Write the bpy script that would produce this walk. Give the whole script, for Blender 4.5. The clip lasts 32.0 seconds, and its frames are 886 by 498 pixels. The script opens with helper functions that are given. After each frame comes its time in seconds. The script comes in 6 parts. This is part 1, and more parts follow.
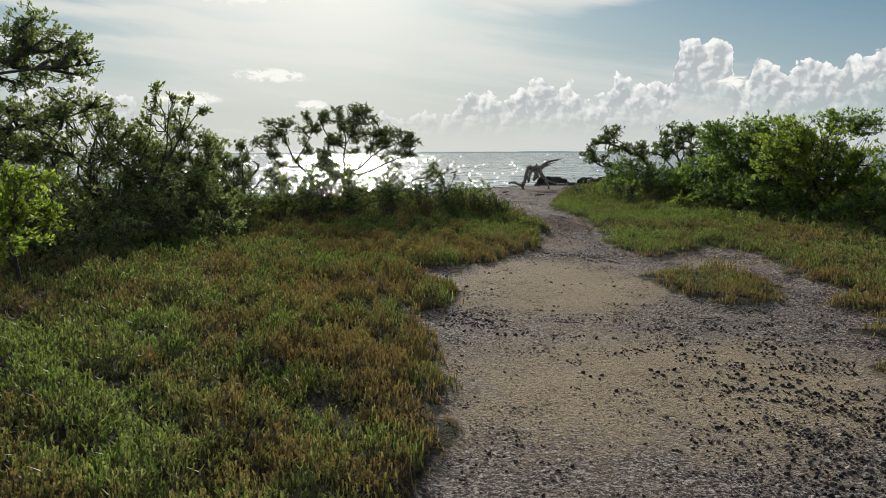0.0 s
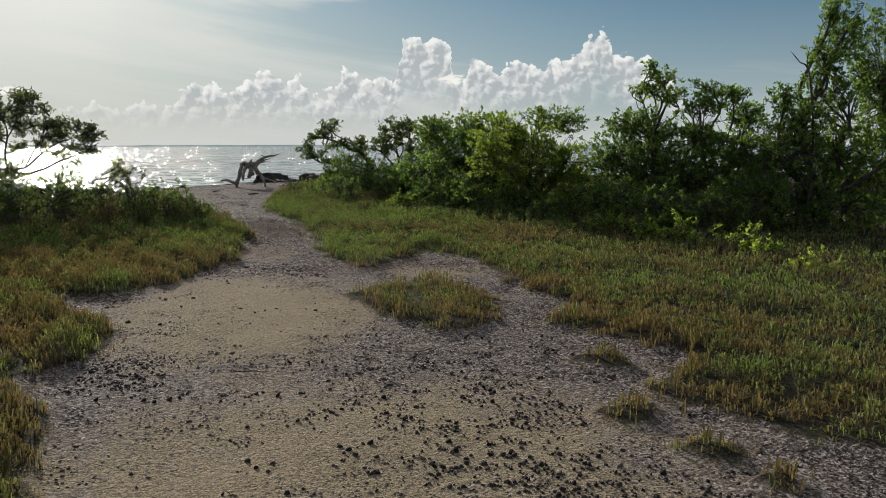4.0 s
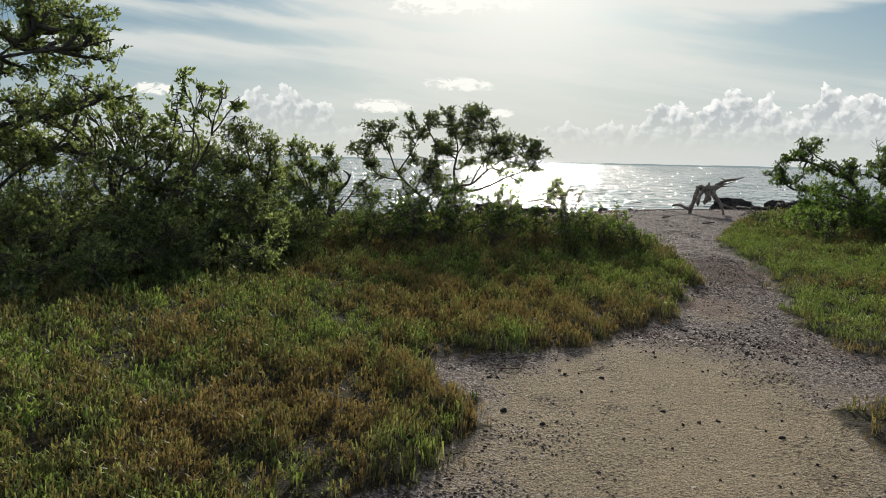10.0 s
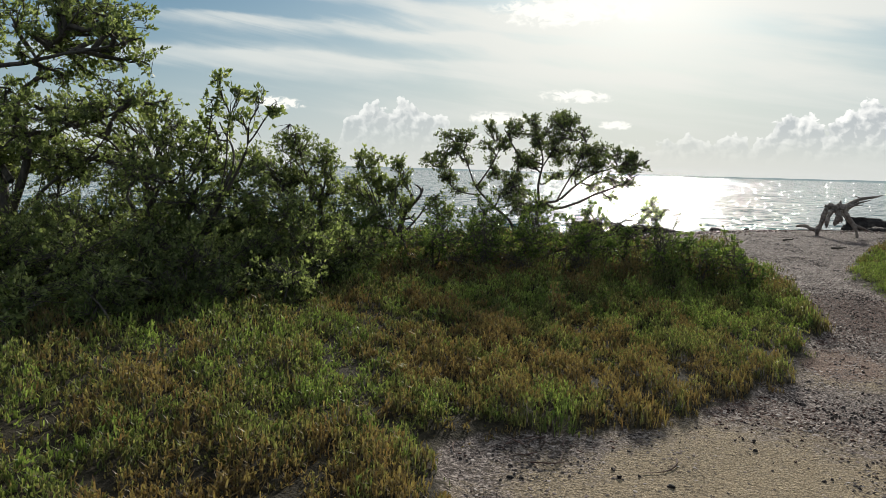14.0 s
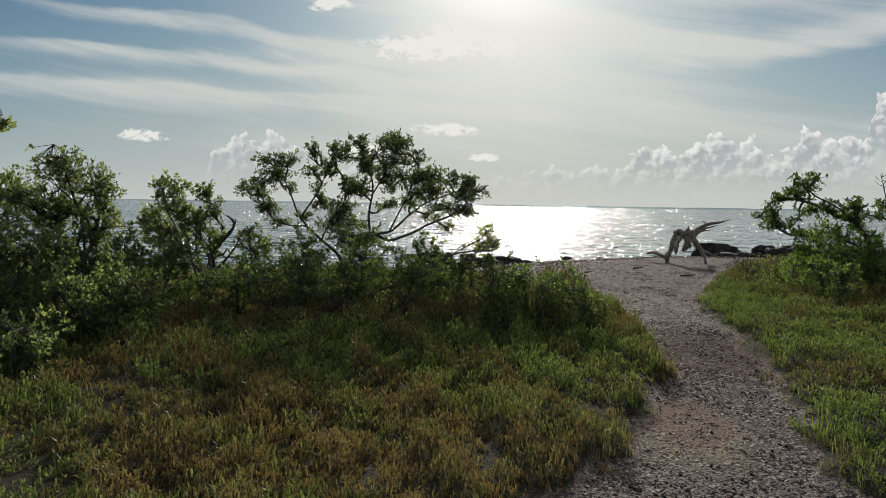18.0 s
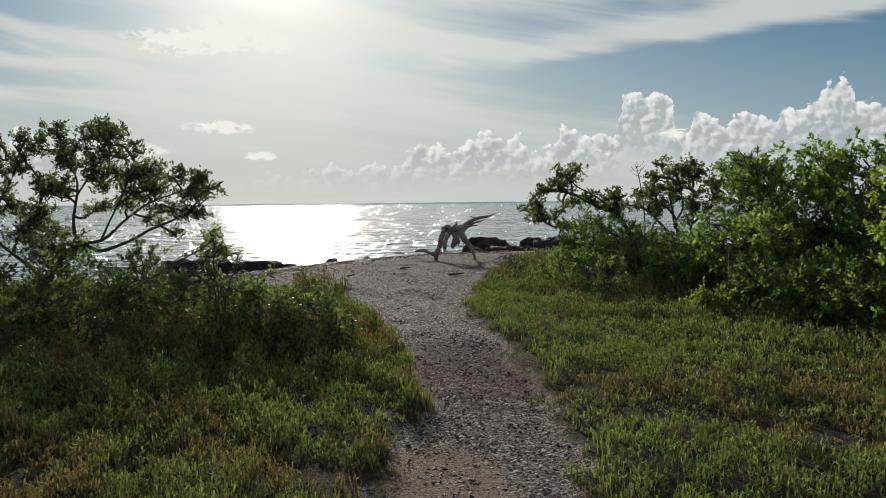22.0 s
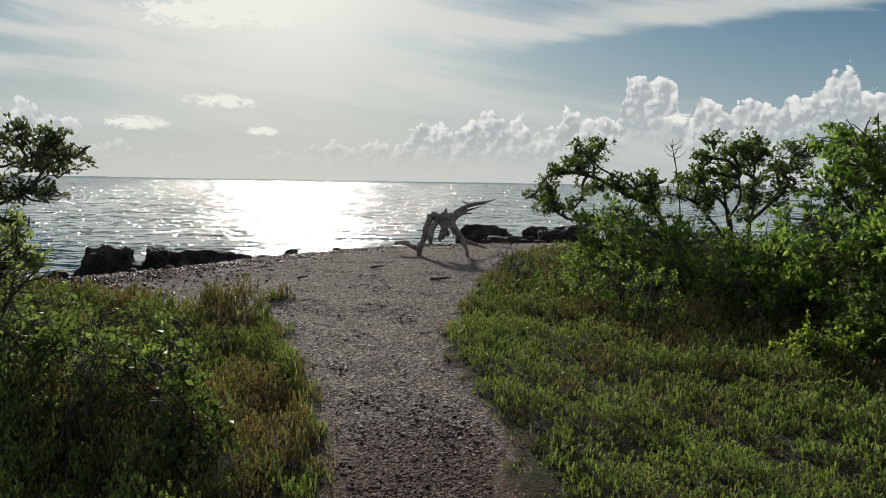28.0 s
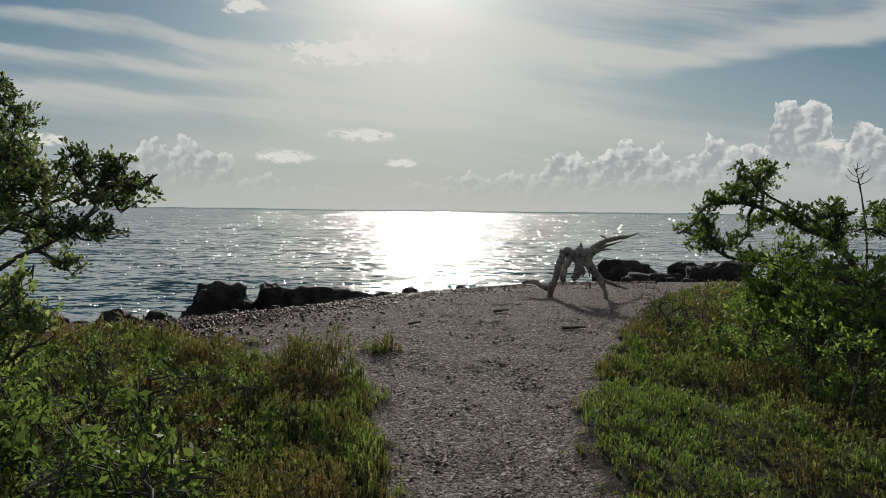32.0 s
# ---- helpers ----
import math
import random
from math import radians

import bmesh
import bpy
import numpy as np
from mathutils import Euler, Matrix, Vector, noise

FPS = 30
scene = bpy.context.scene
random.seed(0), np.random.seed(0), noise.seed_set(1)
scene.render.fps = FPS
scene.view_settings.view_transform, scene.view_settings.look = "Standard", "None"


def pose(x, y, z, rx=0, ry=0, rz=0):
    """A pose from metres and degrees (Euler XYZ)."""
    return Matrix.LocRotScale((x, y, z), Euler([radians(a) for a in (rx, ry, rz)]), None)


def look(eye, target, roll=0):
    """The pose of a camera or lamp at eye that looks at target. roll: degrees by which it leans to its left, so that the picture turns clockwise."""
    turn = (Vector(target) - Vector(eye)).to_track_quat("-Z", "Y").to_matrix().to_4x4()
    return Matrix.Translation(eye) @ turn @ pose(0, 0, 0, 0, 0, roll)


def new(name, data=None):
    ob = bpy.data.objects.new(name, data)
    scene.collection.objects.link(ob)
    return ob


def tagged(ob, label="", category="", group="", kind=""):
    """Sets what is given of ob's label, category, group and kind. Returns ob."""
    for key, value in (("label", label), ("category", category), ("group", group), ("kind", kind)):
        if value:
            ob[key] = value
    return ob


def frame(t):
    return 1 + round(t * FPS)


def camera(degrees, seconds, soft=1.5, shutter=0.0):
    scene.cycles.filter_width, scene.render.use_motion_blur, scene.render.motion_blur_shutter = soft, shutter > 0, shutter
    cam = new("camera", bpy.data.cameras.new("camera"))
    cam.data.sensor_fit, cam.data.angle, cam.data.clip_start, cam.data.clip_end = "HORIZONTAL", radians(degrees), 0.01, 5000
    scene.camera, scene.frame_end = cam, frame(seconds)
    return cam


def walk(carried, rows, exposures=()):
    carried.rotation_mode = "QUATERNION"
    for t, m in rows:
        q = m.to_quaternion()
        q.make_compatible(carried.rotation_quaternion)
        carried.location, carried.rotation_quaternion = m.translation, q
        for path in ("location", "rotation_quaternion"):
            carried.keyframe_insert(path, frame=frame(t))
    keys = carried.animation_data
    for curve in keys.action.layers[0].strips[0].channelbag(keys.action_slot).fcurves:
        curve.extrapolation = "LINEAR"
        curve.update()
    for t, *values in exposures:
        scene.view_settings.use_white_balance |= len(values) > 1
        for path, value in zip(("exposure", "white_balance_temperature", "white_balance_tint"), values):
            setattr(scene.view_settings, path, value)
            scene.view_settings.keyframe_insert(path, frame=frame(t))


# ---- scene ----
# ---- camera and its walk ----
cam = camera(57.73, 32.0, soft=0.6)


def stand(x, y, z, yaw, pitch, roll):
    return pose(x, y, z, 90 + pitch, 0, yaw) @ pose(0, 0, 0, 0, 0, roll)


PATH = [
    (0, 0.029, 0.006, 1.493, 4.46, -6.81, -0.26),
    (0.5, 0.112, 0.148, 1.529, -0.81, -6.93, -0.96),
    (1, 0.201, 0.402, 1.514, -5.31, -6.98, -1.27),
    (1.5, 0.310, 0.705, 1.484, -8.29, -7.17, -1.51),
    (2, 0.402, 0.917, 1.482, -10.14, -7.49, -1.39),
    (2.5, 0.452, 1.050, 1.488, -11.81, -7.55, -0.80),
    (4.5, 0.582, 1.731, 1.542, -14.65, -7.08, -0.07),
    (5, 0.617, 1.985, 1.536, -12.56, -6.36, -0.24),
    (5.5, 0.630, 2.150, 1.560, -9.08, -6.01, 0.06),
    (6, 0.644, 2.332, 1.552, -4.63, -6.05, 0.47),
    (6.5, 0.656, 2.554, 1.545, -0.41, -6.20, 0.69),
    (7, 0.662, 2.873, 1.514, 2.81, -6.30, 0.77),
    (7.5, 0.662, 3.087, 1.513, 5.13, -6.40, 0.71),
    (8, 0.660, 3.249, 1.536, 7.25, -6.41, 0.49),
    (8.5, 0.665, 3.438, 1.543, 9.71, -6.26, 0.43),
    (9, 0.681, 3.616, 1.563, 12.54, -6.32, 0.59),
    (9.5, 0.684, 3.814, 1.569, 15.24, -6.40, 1.11),
    (10, 0.672, 4.042, 1.567, 17.21, -6.28, 1.33),
    (10.5, 0.659, 4.281, 1.553, 18.37, -5.95, 1.28),
    (11, 0.664, 4.487, 1.566, 19.31, -5.80, 1.08),
    (11.5, 0.672, 4.720, 1.563, 20.38, -5.51, 0.88),
    (12, 0.681, 4.938, 1.565, 21.72, -5.17, 0.83),
    (12.5, 0.706, 5.132, 1.577, 23.35, -5.03, 1.18),
    (13, 0.724, 5.295, 1.601, 24.83, -5.23, 1.73),
    (13.5, 0.713, 5.528, 1.603, 25.72, -5.46, 2.00),
    (14, 0.713, 5.757, 1.600, 25.27, -5.62, 1.64),
    (14.5, 0.748, 6.020, 1.594, 24.83, -5.72, 0.79),
    (16.5, 0.817, 6.953, 1.552, 25.19, -4.93, 0.03),
    (17, 0.822, 7.080, 1.548, 23.69, -4.45, 0.32),
    (17.5, 0.823, 7.262, 1.548, 20.58, -3.79, 0.58),
    (18, 0.841, 7.476, 1.550, 16.34, -3.14, 0.92),
    (18.5, 0.880, 7.733, 1.544, 12.42, -2.39, 0.62),
    (19, 0.921, 7.990, 1.539, 9.75, -1.66, 0.03),
    (19.5, 0.954, 8.221, 1.533, 8.59, -1.20, -0.44),
    (20, 0.970, 8.407, 1.536, 8.31, -1.24, -0.41),
    (20.5, 0.975, 8.578, 1.532, 7.86, -1.40, -0.18),
    (21, 0.981, 8.752, 1.534, 6.41, -1.76, -0.11),
    (21.5, 1.003, 8.922, 1.548, 3.88, -2.46, -0.32),
    (22, 1.027, 9.115, 1.547, 0.90, -3.24, -0.53),
    (22.5, 1.050, 9.323, 1.542, -1.53, -3.66, -0.67),
    (23, 1.076, 9.556, 1.539, -1.72, -3.72, -0.83),
    (23.5, 1.087, 9.817, 1.523, -0.99, -3.83, -0.77),
    (24, 1.095, 10.077, 1.499, -0.33, -3.96, -0.65),
    (24.5, 1.109, 10.307, 1.489, -0.22, -4.19, -0.50),
    (26.5, 1.238, 11.272, 1.569, 0.29, -4.65, -0.51),
    (27, 1.241, 11.652, 1.586, 1.10, -4.60, 0.08),
    (27.5, 1.236, 12.211, 1.593, 1.70, -5.20, 1.12),
    (28, 1.230, 12.571, 1.586, 0.87, -4.68, 0.90),
    (28.5, 1.236, 12.802, 1.612, 0.21, -4.29, 0.94),
    (29, 1.256, 12.989, 1.625, -0.04, -3.57, 0.47),
    (29.5, 1.285, 13.161, 1.629, 0.51, -2.65, -0.32),
    (30, 1.316, 13.307, 1.639, 2.28, -1.99, -0.56),
    (30.5, 1.301, 13.442, 1.650, 4.98, -1.76, -0.11),
    (31, 1.270, 13.614, 1.637, 7.85, -1.81, 0.33),
    (31.5, 1.242, 13.858, 1.620, 9.86, -2.11, 0.63),
    (32, 1.224, 14.113, 1.613, 10.52, -2.66, 0.70),
]
walk(cam, [(row[0], stand(*row[1:])) for row in PATH], [(0, 0.15), (6, 0.0), (7, 0.18), (8, 0.12), (9, 0.05), (10, 0.2), (12, 0.13), (13, 0.10), (14, 0.28), (17, 0.1), (18, -0.08), (20, -0.22), (22, 0.0), (23, -0.05), (24, 0.1), (27, -0.02), (29, -0.12), (30, -0.32), (32, -0.32)])

# ---- world, sun ----
SUN_AZ, SUN_EL = -12.0, 19.0          # degrees: from +y towards +x, above the horizon
SEA = -0.3
sun_dir = Vector((math.sin(radians(SUN_AZ)) * math.cos(radians(SUN_EL)),
                  math.cos(radians(SUN_AZ)) * math.cos(radians(SUN_EL)), math.sin(radians(SUN_EL))))
sun = new("sun", bpy.data.lights.new("sun", "SUN"))
sun.data.energy, sun.data.angle, sun.data.color = 4.2, radians(6.0), (1.0, 0.94, 0.84)
sun.matrix_world = look(sun_dir * 100, (0, 0, 0))


class Nodes:
    """Short spelling for node trees."""

    def __init__(self, tree):
        self.tree = tree
        tree.nodes.clear()

    def add(self, kind, values=None, **settings):
        n = self.tree.nodes.new(kind)
        for k, v in settings.items():
            setattr(n, k, v)
        for k, v in (values or {}).items():
            if isinstance(v, bpy.types.NodeSocket):
                self.tree.links.new(v, n.inputs[k])
            else:
                n.inputs[k].default_value = v
        return n

    def math(self, op, a, b=0.0, c=0.0, clamp=False):
        return self.add("ShaderNodeMath", {0: a, 1: b, 2: c}, operation=op, use_clamp=clamp).outputs[0]

    def vec(self, op, a, b=(0, 0, 0)):
        n = self.add("ShaderNodeVectorMath", {0: a, 1: b}, operation=op)
        return n.outputs["Value"] if op in ("DOT_PRODUCT", "LENGTH", "DISTANCE") else n.outputs["Vector"]

    def noise(self, vector, scale, detail=4.0, rough=0.5, distort=0.0):
        return self.add("ShaderNodeTexNoise", {"Vector": vector, "Scale": scale, "Detail": detail, "Roughness": rough,
                                               "Distortion": distort}).outputs["Fac"]

    def ramp(self, fac, lo, hi):
        return self.add("ShaderNodeMapRange", {"Value": fac, "From Min": lo, "From Max": hi},
                        interpolation_type="SMOOTHSTEP").outputs[0]

    def mix(self, fac, a, b, blend="MIX"):
        n = self.add("ShaderNodeMix", data_type="RGBA", blend_type=blend)
        for socket, v in ((n.inputs[0], fac), (n.inputs[6], a), (n.inputs[7], b)):
            if isinstance(v, bpy.types.NodeSocket):
                self.tree.links.new(v, socket)
            else:
                socket.default_value = v if isinstance(v, float) else (*v, 1.0)
        return n.outputs[2]

    def stretch(self, vector, scale, turn=0.0, move=(0, 0, 0)):
        return self.add("ShaderNodeMapping", {"Vector": vector, "Scale": scale, "Rotation": (0, 0, radians(turn)),
                                              "Location": move}).outputs[0]


world = bpy.data.worlds.new("world")
scene.world = world
world.use_nodes = True
w = Nodes(world.node_tree)
view = w.add("ShaderNodeTexCoord").outputs["Generated"]
sky = w.add("ShaderNodeTexSky", sky_type="NISHITA", sun_disc=False, sun_elevation=radians(SUN_EL),
            sun_rotation=radians(SUN_AZ), air_density=1.0, dust_density=0.7, ozone_density=1.5).outputs[0]
parts_of_view = w.add("ShaderNodeSeparateXYZ", {0: view})
height = w.math("MAXIMUM", parts_of_view.outputs[2], 0.0)
# directions in degrees: round from +y towards +x, and up
turn_deg = w.math("MULTIPLY", w.math("ARCTAN2", parts_of_view.outputs[0], parts_of_view.outputs[1]), 57.2958)
up_deg = w.math("MULTIPLY", w.math("ARCSINE", parts_of_view.outputs[2]), 57.2958)


def region(turn, up, wide, high, amount):
    """A soft oval in the sky, of that amount at its middle."""
    a = w.math("POWER", w.math("DIVIDE", w.math("ABSOLUTE", w.math("SUBTRACT", turn_deg, turn)), wide), 2.0)
    b = w.math("POWER", w.math("DIVIDE", w.math("ABSOLUTE", w.math("SUBTRACT", up_deg, up)), high), 2.0)
    return w.math("MULTIPLY", w.math("POWER", 2.71828, w.math("MULTIPLY", w.math("ADD", a, b), -1.0)), amount)


near_sun = w.math("MAXIMUM", w.vec("DOT_PRODUCT", view, tuple(sun_dir)), 0.0)
halo = w.math("POWER", near_sun, 7.0)
glow = w.math("POWER", near_sun, 90.0)
core = w.math("POWER", near_sun, 260.0)
slant = w.math("ADD", up_deg, w.math("MULTIPLY", turn_deg, 0.13))
sheet_at = w.add("ShaderNodeCombineXYZ", {0: w.math("MULTIPLY", turn_deg, 0.035), 1: w.math("MULTIPLY", slant, 0.21), 2: 0.37}).outputs[0]
streak = w.noise(sheet_at, 1.05, 5.0, 0.5, 0.7)
wisps = w.noise(w.vec("MULTIPLY", sheet_at, (1.0, 1.9, 1.0)), 2.0, 6.0, 0.56, 1.0)
sheet = w.math("ADD", w.math("MULTIPLY", streak, 1.15), w.math("SUBTRACT", w.math("MULTIPLY", wisps, 0.44), 0.185))


def profile(points, at=None):
    """Heights in degrees along a stretch of the horizon, from (round, height) pairs."""
    lo, hi = points[0][0], points[-1][0]
    node = w.add("ShaderNodeValToRGB", {0: w.add("ShaderNodeMapRange", {"Value": turn_deg if at is None else at, "From Min": lo, "From Max": hi}).outputs[0]})
    node.color_ramp.interpolation = "LINEAR" if at else "EASE"
    stops = node.color_ramp.elements
    for k, (a, top) in enumerate(points):
        e = stops[0] if k == 0 else stops[len(stops) - 1] if k == len(points) - 1 else stops.new((a - lo) / (hi - lo))
        e.color = (top / 20, top / 20, top / 20, 1)
    return w.math("MULTIPLY", w.add("ShaderNodeSeparateColor", {0: node.outputs[0]}).outputs[0], 20.0)


bend = w.noise(w.add("ShaderNodeCombineXYZ", {0: w.math("MULTIPLY", turn_deg, 0.12), 1: w.math("MULTIPLY", up_deg, 0.35), 2: 3.1}).outputs[0], 1.0, 5.0, 0.6)
bent = w.math("ADD", up_deg, w.math("MULTIPLY", w.math("SUBTRACT", bend, 0.5), 1.5))


def band(points, above, below, amount):
    """A long streak of cloud along a line in the sky, with its own softness above and below."""
    off = w.math("SUBTRACT", bent, profile(points))
    wide = w.math("ADD", below, w.math("MULTIPLY", w.ramp(off, -0.05, 0.05), above - below))
    body = w.math("POWER", 2.71828, w.math("MULTIPLY", w.math("POWER", w.math("ABSOLUTE", w.math("DIVIDE", off, wide)), 2.0), -1.0))
    ends = w.math("MULTIPLY", w.ramp(turn_deg, points[0][0], points[0][0] + 5), w.ramp(turn_deg, points[-1][0], points[-1][0] - 5))
    return w.math("MULTIPLY", w.math("MULTIPLY", body, ends), amount)


for spot in ((-10, 15, 14, 6, 0.10), (-12, 8.5, 16, 3.2, 0.16), (12, 15.4, 17, 2.2, 0.26), (20, 8.9, 16, 2.1, -0.34), (37, 9, 15, 5, -0.36), (-40, 14.8, 13, 2.0, -0.34),
             (-37, 10.75, 10, 0.5, -0.16), (-49, 9.2, 7, 2.0, -0.28), (-37, 8.45, 8, 0.5, -0.10), (-42, 5.6, 12, 1.0, -0.08), (-48, 26, 26, 13, -0.6)):
    sheet = w.math("ADD", sheet, region(*spot))
for streak_of in ((((-55, 13.6), (-46, 12.6), (-39, 12.1), (-32, 12.1), (-27, 11.2), (-20, 10.5), (-12, 10.2)), 0.5, 0.9, 0.34),
                  (((-56, 8.9), (-46, 9.5), (-39, 9.8), (-33, 9.8), (-25.6, 9.2), (-18, 8.5), (-10, 8.0)), 0.35, 0.7, 0.30),
                  (((-56, 7.0), (-44, 7.6), (-37, 7.5), (-30, 7.3), (-21, 7.2), (-12, 6.6), (-6, 6.2)), 0.3, 1.1, 0.22),
                  (((-22, 10.6), (-11.6, 11.8), (-5.6, 11.8), (0.4, 10.6), (4.2, 10.1), (9.8, 10.7), (15, 11.3), (20.5, 11.9), (31, 13.0), (46, 14.5)), 1.6, 1.0, 0.44)):
    sheet = w.math("ADD", sheet, band(*streak_of))
sheet = w.math("ADD", sheet, w.math("MULTIPLY", w.ramp(up_deg, 19.0, 45.0), 0.12))
sheet = w.math("SUBTRACT", sheet, 0.10)
cover = w.ramp(sheet, 0.40, 0.86)
haze = w.math("POWER", w.math("SUBTRACT", 1.0, height), 16.0)
tinted = w.mix(1.0, sky, w.mix(w.math("POWER", near_sun, 12.0), (0.235, 0.370, 0.455), (0.320, 0.374, 0.425)), "MULTIPLY")
thick = w.ramp(up_deg, 18.0, 50.0)
tinted = w.mix(w.math("MULTIPLY", w.ramp(up_deg, 13.0, 1.5), w.math("ADD", 0.46, w.math("MULTIPLY", w.ramp(near_sun, 0.72, 0.96), 0.3))), tinted, w.mix(w.ramp(near_sun, 0.74, 0.98), (2.6, 3.5, 4.5), (4.1, 4.5, 4.75)))
pale = w.mix(thick, w.mix(halo, (5.75, 6.2, 6.1), (7.4, 7.3, 6.75)), (6.2, 6.5, 6.6))
sky_col = w.mix(w.math("MULTIPLY", cover, 0.85), tinted, pale)
sky_col = w.mix(w.math("MULTIPLY", haze, 0.93), sky_col, w.mix(halo, (5.45, 5.8, 5.7), (6.45, 6.45, 6.2)))
sky_col = w.mix(1.0, sky_col, w.mix(w.math("MULTIPLY", glow, w.math("ADD", 0.35, streak)), (0, 0, 0), (2.5, 2.4, 2.3)), "ADD")
sky_col = w.mix(1.0, sky_col, w.mix(core, (0, 0, 0), (3.9, 3.8, 3.5)), "ADD")
# heap clouds: a skyline in degrees (round, top), roughened by round billows
place = w.add("ShaderNodeCombineXYZ", {0: turn_deg, 1: up_deg, 2: 0.0}).outputs[0]
ragged = w.add("ShaderNodeTexNoise", {"Vector": place, "Scale": 0.75, "Detail": 6.0, "Roughness": 0.62}).outputs["Color"]
place = w.vec("ADD", place, w.vec("MULTIPLY", w.vec("SUBTRACT", ragged, (0.5, 0.5, 0.5)), (1.1, 0.9, 0.0)))


def billow(at, scale):
    return w.add("ShaderNodeTexVoronoi", {"Vector": at, "Scale": scale, "Smoothness": 0.35}, feature="SMOOTH_F1", voronoi_dimensions="2D").outputs["Distance"]


def skyline(points):
    return profile(points, w.add("ShaderNodeSeparateXYZ", {0: place}).outputs[0])


WEST = ((-38.5, 0.4), (-37.8, 1.0), (-36.0, 1.2), (-33.0, 1.4), (-32.2, 3.6), (-31.0, 4.4), (-30.2, 4.6), (-29.4, 4.1), (-28.6, 4.8), (-27.8, 4.4), (-26.6, 4.3), (-25.4, 3.6), (-24.4, 2.0), (-22.8, 2.6), (-21.6, 1.4),
        (-18.0, 1.5), (-15.5, 1.3), (-12.5, 2.3), (-11.4, 1.9), (-10.0, 2.5), (-8.6, 2.8), (-7.4, 2.4), (-6.2, 3.0), (-5.0, 2.6), (-4.4, 1.6))
MIDDLE = ((-5.4, 0), (-4.9, 2.24), (-3.1, 3.58), (-2.3, 4.79), (-1.2, 4.55), (-0.3, 3.23), (0.7, 4.38), (1.9, 5.08), (3.2, 4.6), (4.6, 4.8), (5, 3.57), (6.9, 3.65),
        (7.5, 5.28), (8.5, 4.9), (9.5, 4.36), (10.5, 5.01), (11.3, 4.62), (11.7, 7.31), (12.4, 7.88), (13.2, 7.42), (14.2, 7.57), (15, 6.72), (15.2, 5.19), (15.7, 0))
EAST = ((14.9, 0), (15.2, 4.6), (16.1, 4.87), (16.4, 6.33), (16.9, 6.51), (17.4, 5.93), (18.4, 4.96), (19.9, 5.89), (20.7, 5.5), (21.5, 4.91), (22, 6.53), (22.8, 5.84),
        (24, 6.94), (25.6, 7.7), (26.3, 6.49), (27.2, 5.72), (28.3, 5.87), (29, 4.92), (30.1, 4.33), (32, 2.81), (33.7, 2.03), (36, 1), (38, 0))
top = w.math("MAXIMUM", w.math("MAXIMUM", skyline(WEST), skyline(MIDDLE)), skyline(EAST))
b1, b2, b3 = billow(place, 0.62), billow(place, 1.5), billow(place, 3.6)
shift = w.vec("ADD", place, (-0.22, 0.22, 0.0))
lit = w.math("ADD", w.math("MULTIPLY", w.math("SUBTRACT", billow(shift, 0.62), b1), 1.2), w.math("ADD", w.math("MULTIPLY", w.math("SUBTRACT", billow(shift, 1.5), b2), 0.8), w.math("MULTIPLY", w.math("SUBTRACT", billow(shift, 3.6), b3), 0.35)))
rough_top = w.math("ADD", top, w.math("ADD", w.math("MULTIPLY", w.math("SUBTRACT", 0.42, b1), 0.9), w.math("ADD", w.math("MULTIPLY", w.math("SUBTRACT", 0.4, b2), 0.7), w.math("MULTIPLY", w.math("SUBTRACT", 0.4, b3), 0.35))))
within = w.math("SUBTRACT", rough_top, w.add("ShaderNodeSeparateXYZ", {0: place}).outputs[1])
heap = w.math("MULTIPLY", w.math("MULTIPLY", w.ramp(within, 0.0, 0.16), w.math("ADD", 0.72, w.math("MULTIPLY", w.ramp(turn_deg, -14.0, 2.0), 0.28))), w.math("MULTIPLY", w.ramp(up_deg, 0.6, 4.2), w.ramp(within, 5.5, 1.2)))
rim = w.math("SUBTRACT", 1.0, w.ramp(within, 0.03, 1.0))
shine = w.math("ADD", w.math("MULTIPLY", rim, 0.62), w.math("ADD", 0.16, w.math("MULTIPLY", lit, 1.25)), clamp=True)
heap_col = w.mix(shine, (4.3, 4.6, 4.75), (8.8, 8.8, 8.5))
sky_col = w.mix(w.math("MULTIPLY", heap, 0.93), sky_col, heap_col)
# a few small torn shreds
torn = w.add("ShaderNodeTexNoise", {"Vector": w.vec("MULTIPLY", place, (0.8, 1.6, 1.0)), "Scale": 1.3, "Detail": 7.0, "Roughness": 0.6, "Distortion": 0.6}).outputs["Fac"]
for turn, up, wide, high in ((-16.4, 5.3, 1.9, 0.38), (-36.8, 4.3, 1.4, 0.32), (-13.5, 3.4, 1.0, 0.24), (15.2, 4.6, 0.9, 0.3), (-21.8, 3.7, 1.6, 0.4), (-17.6, 10.9, 3.4, 0.8), (-15.2, 11.7, 2.2, 0.9), (-12.8, 11.0, 1.6, 0.6), (-24.5, 13.6, 1.2, 0.5)):
    shred = w.ramp(w.math("MULTIPLY", region(turn, up, wide * 1.2, high * 1.2, 1.0), w.math("ADD", 0.58, w.math("MULTIPLY", w.math("SUBTRACT", torn, 0.45), 3.6))), 0.18, 0.55)
    sky_col = w.mix(w.math("MULTIPLY", shred, 0.9), sky_col, (8.9, 8.8, 8.2))
back = w.add("ShaderNodeBackground", {"Color": sky_col, "Strength": 0.1})
w.add("ShaderNodeOutputWorld", {"Surface": back.outputs[0]})

# ---- materials ----


def material(name):
    m = bpy.data.materials.new(name)
    m.use_nodes = True
    return m, Nodes(m.node_tree)


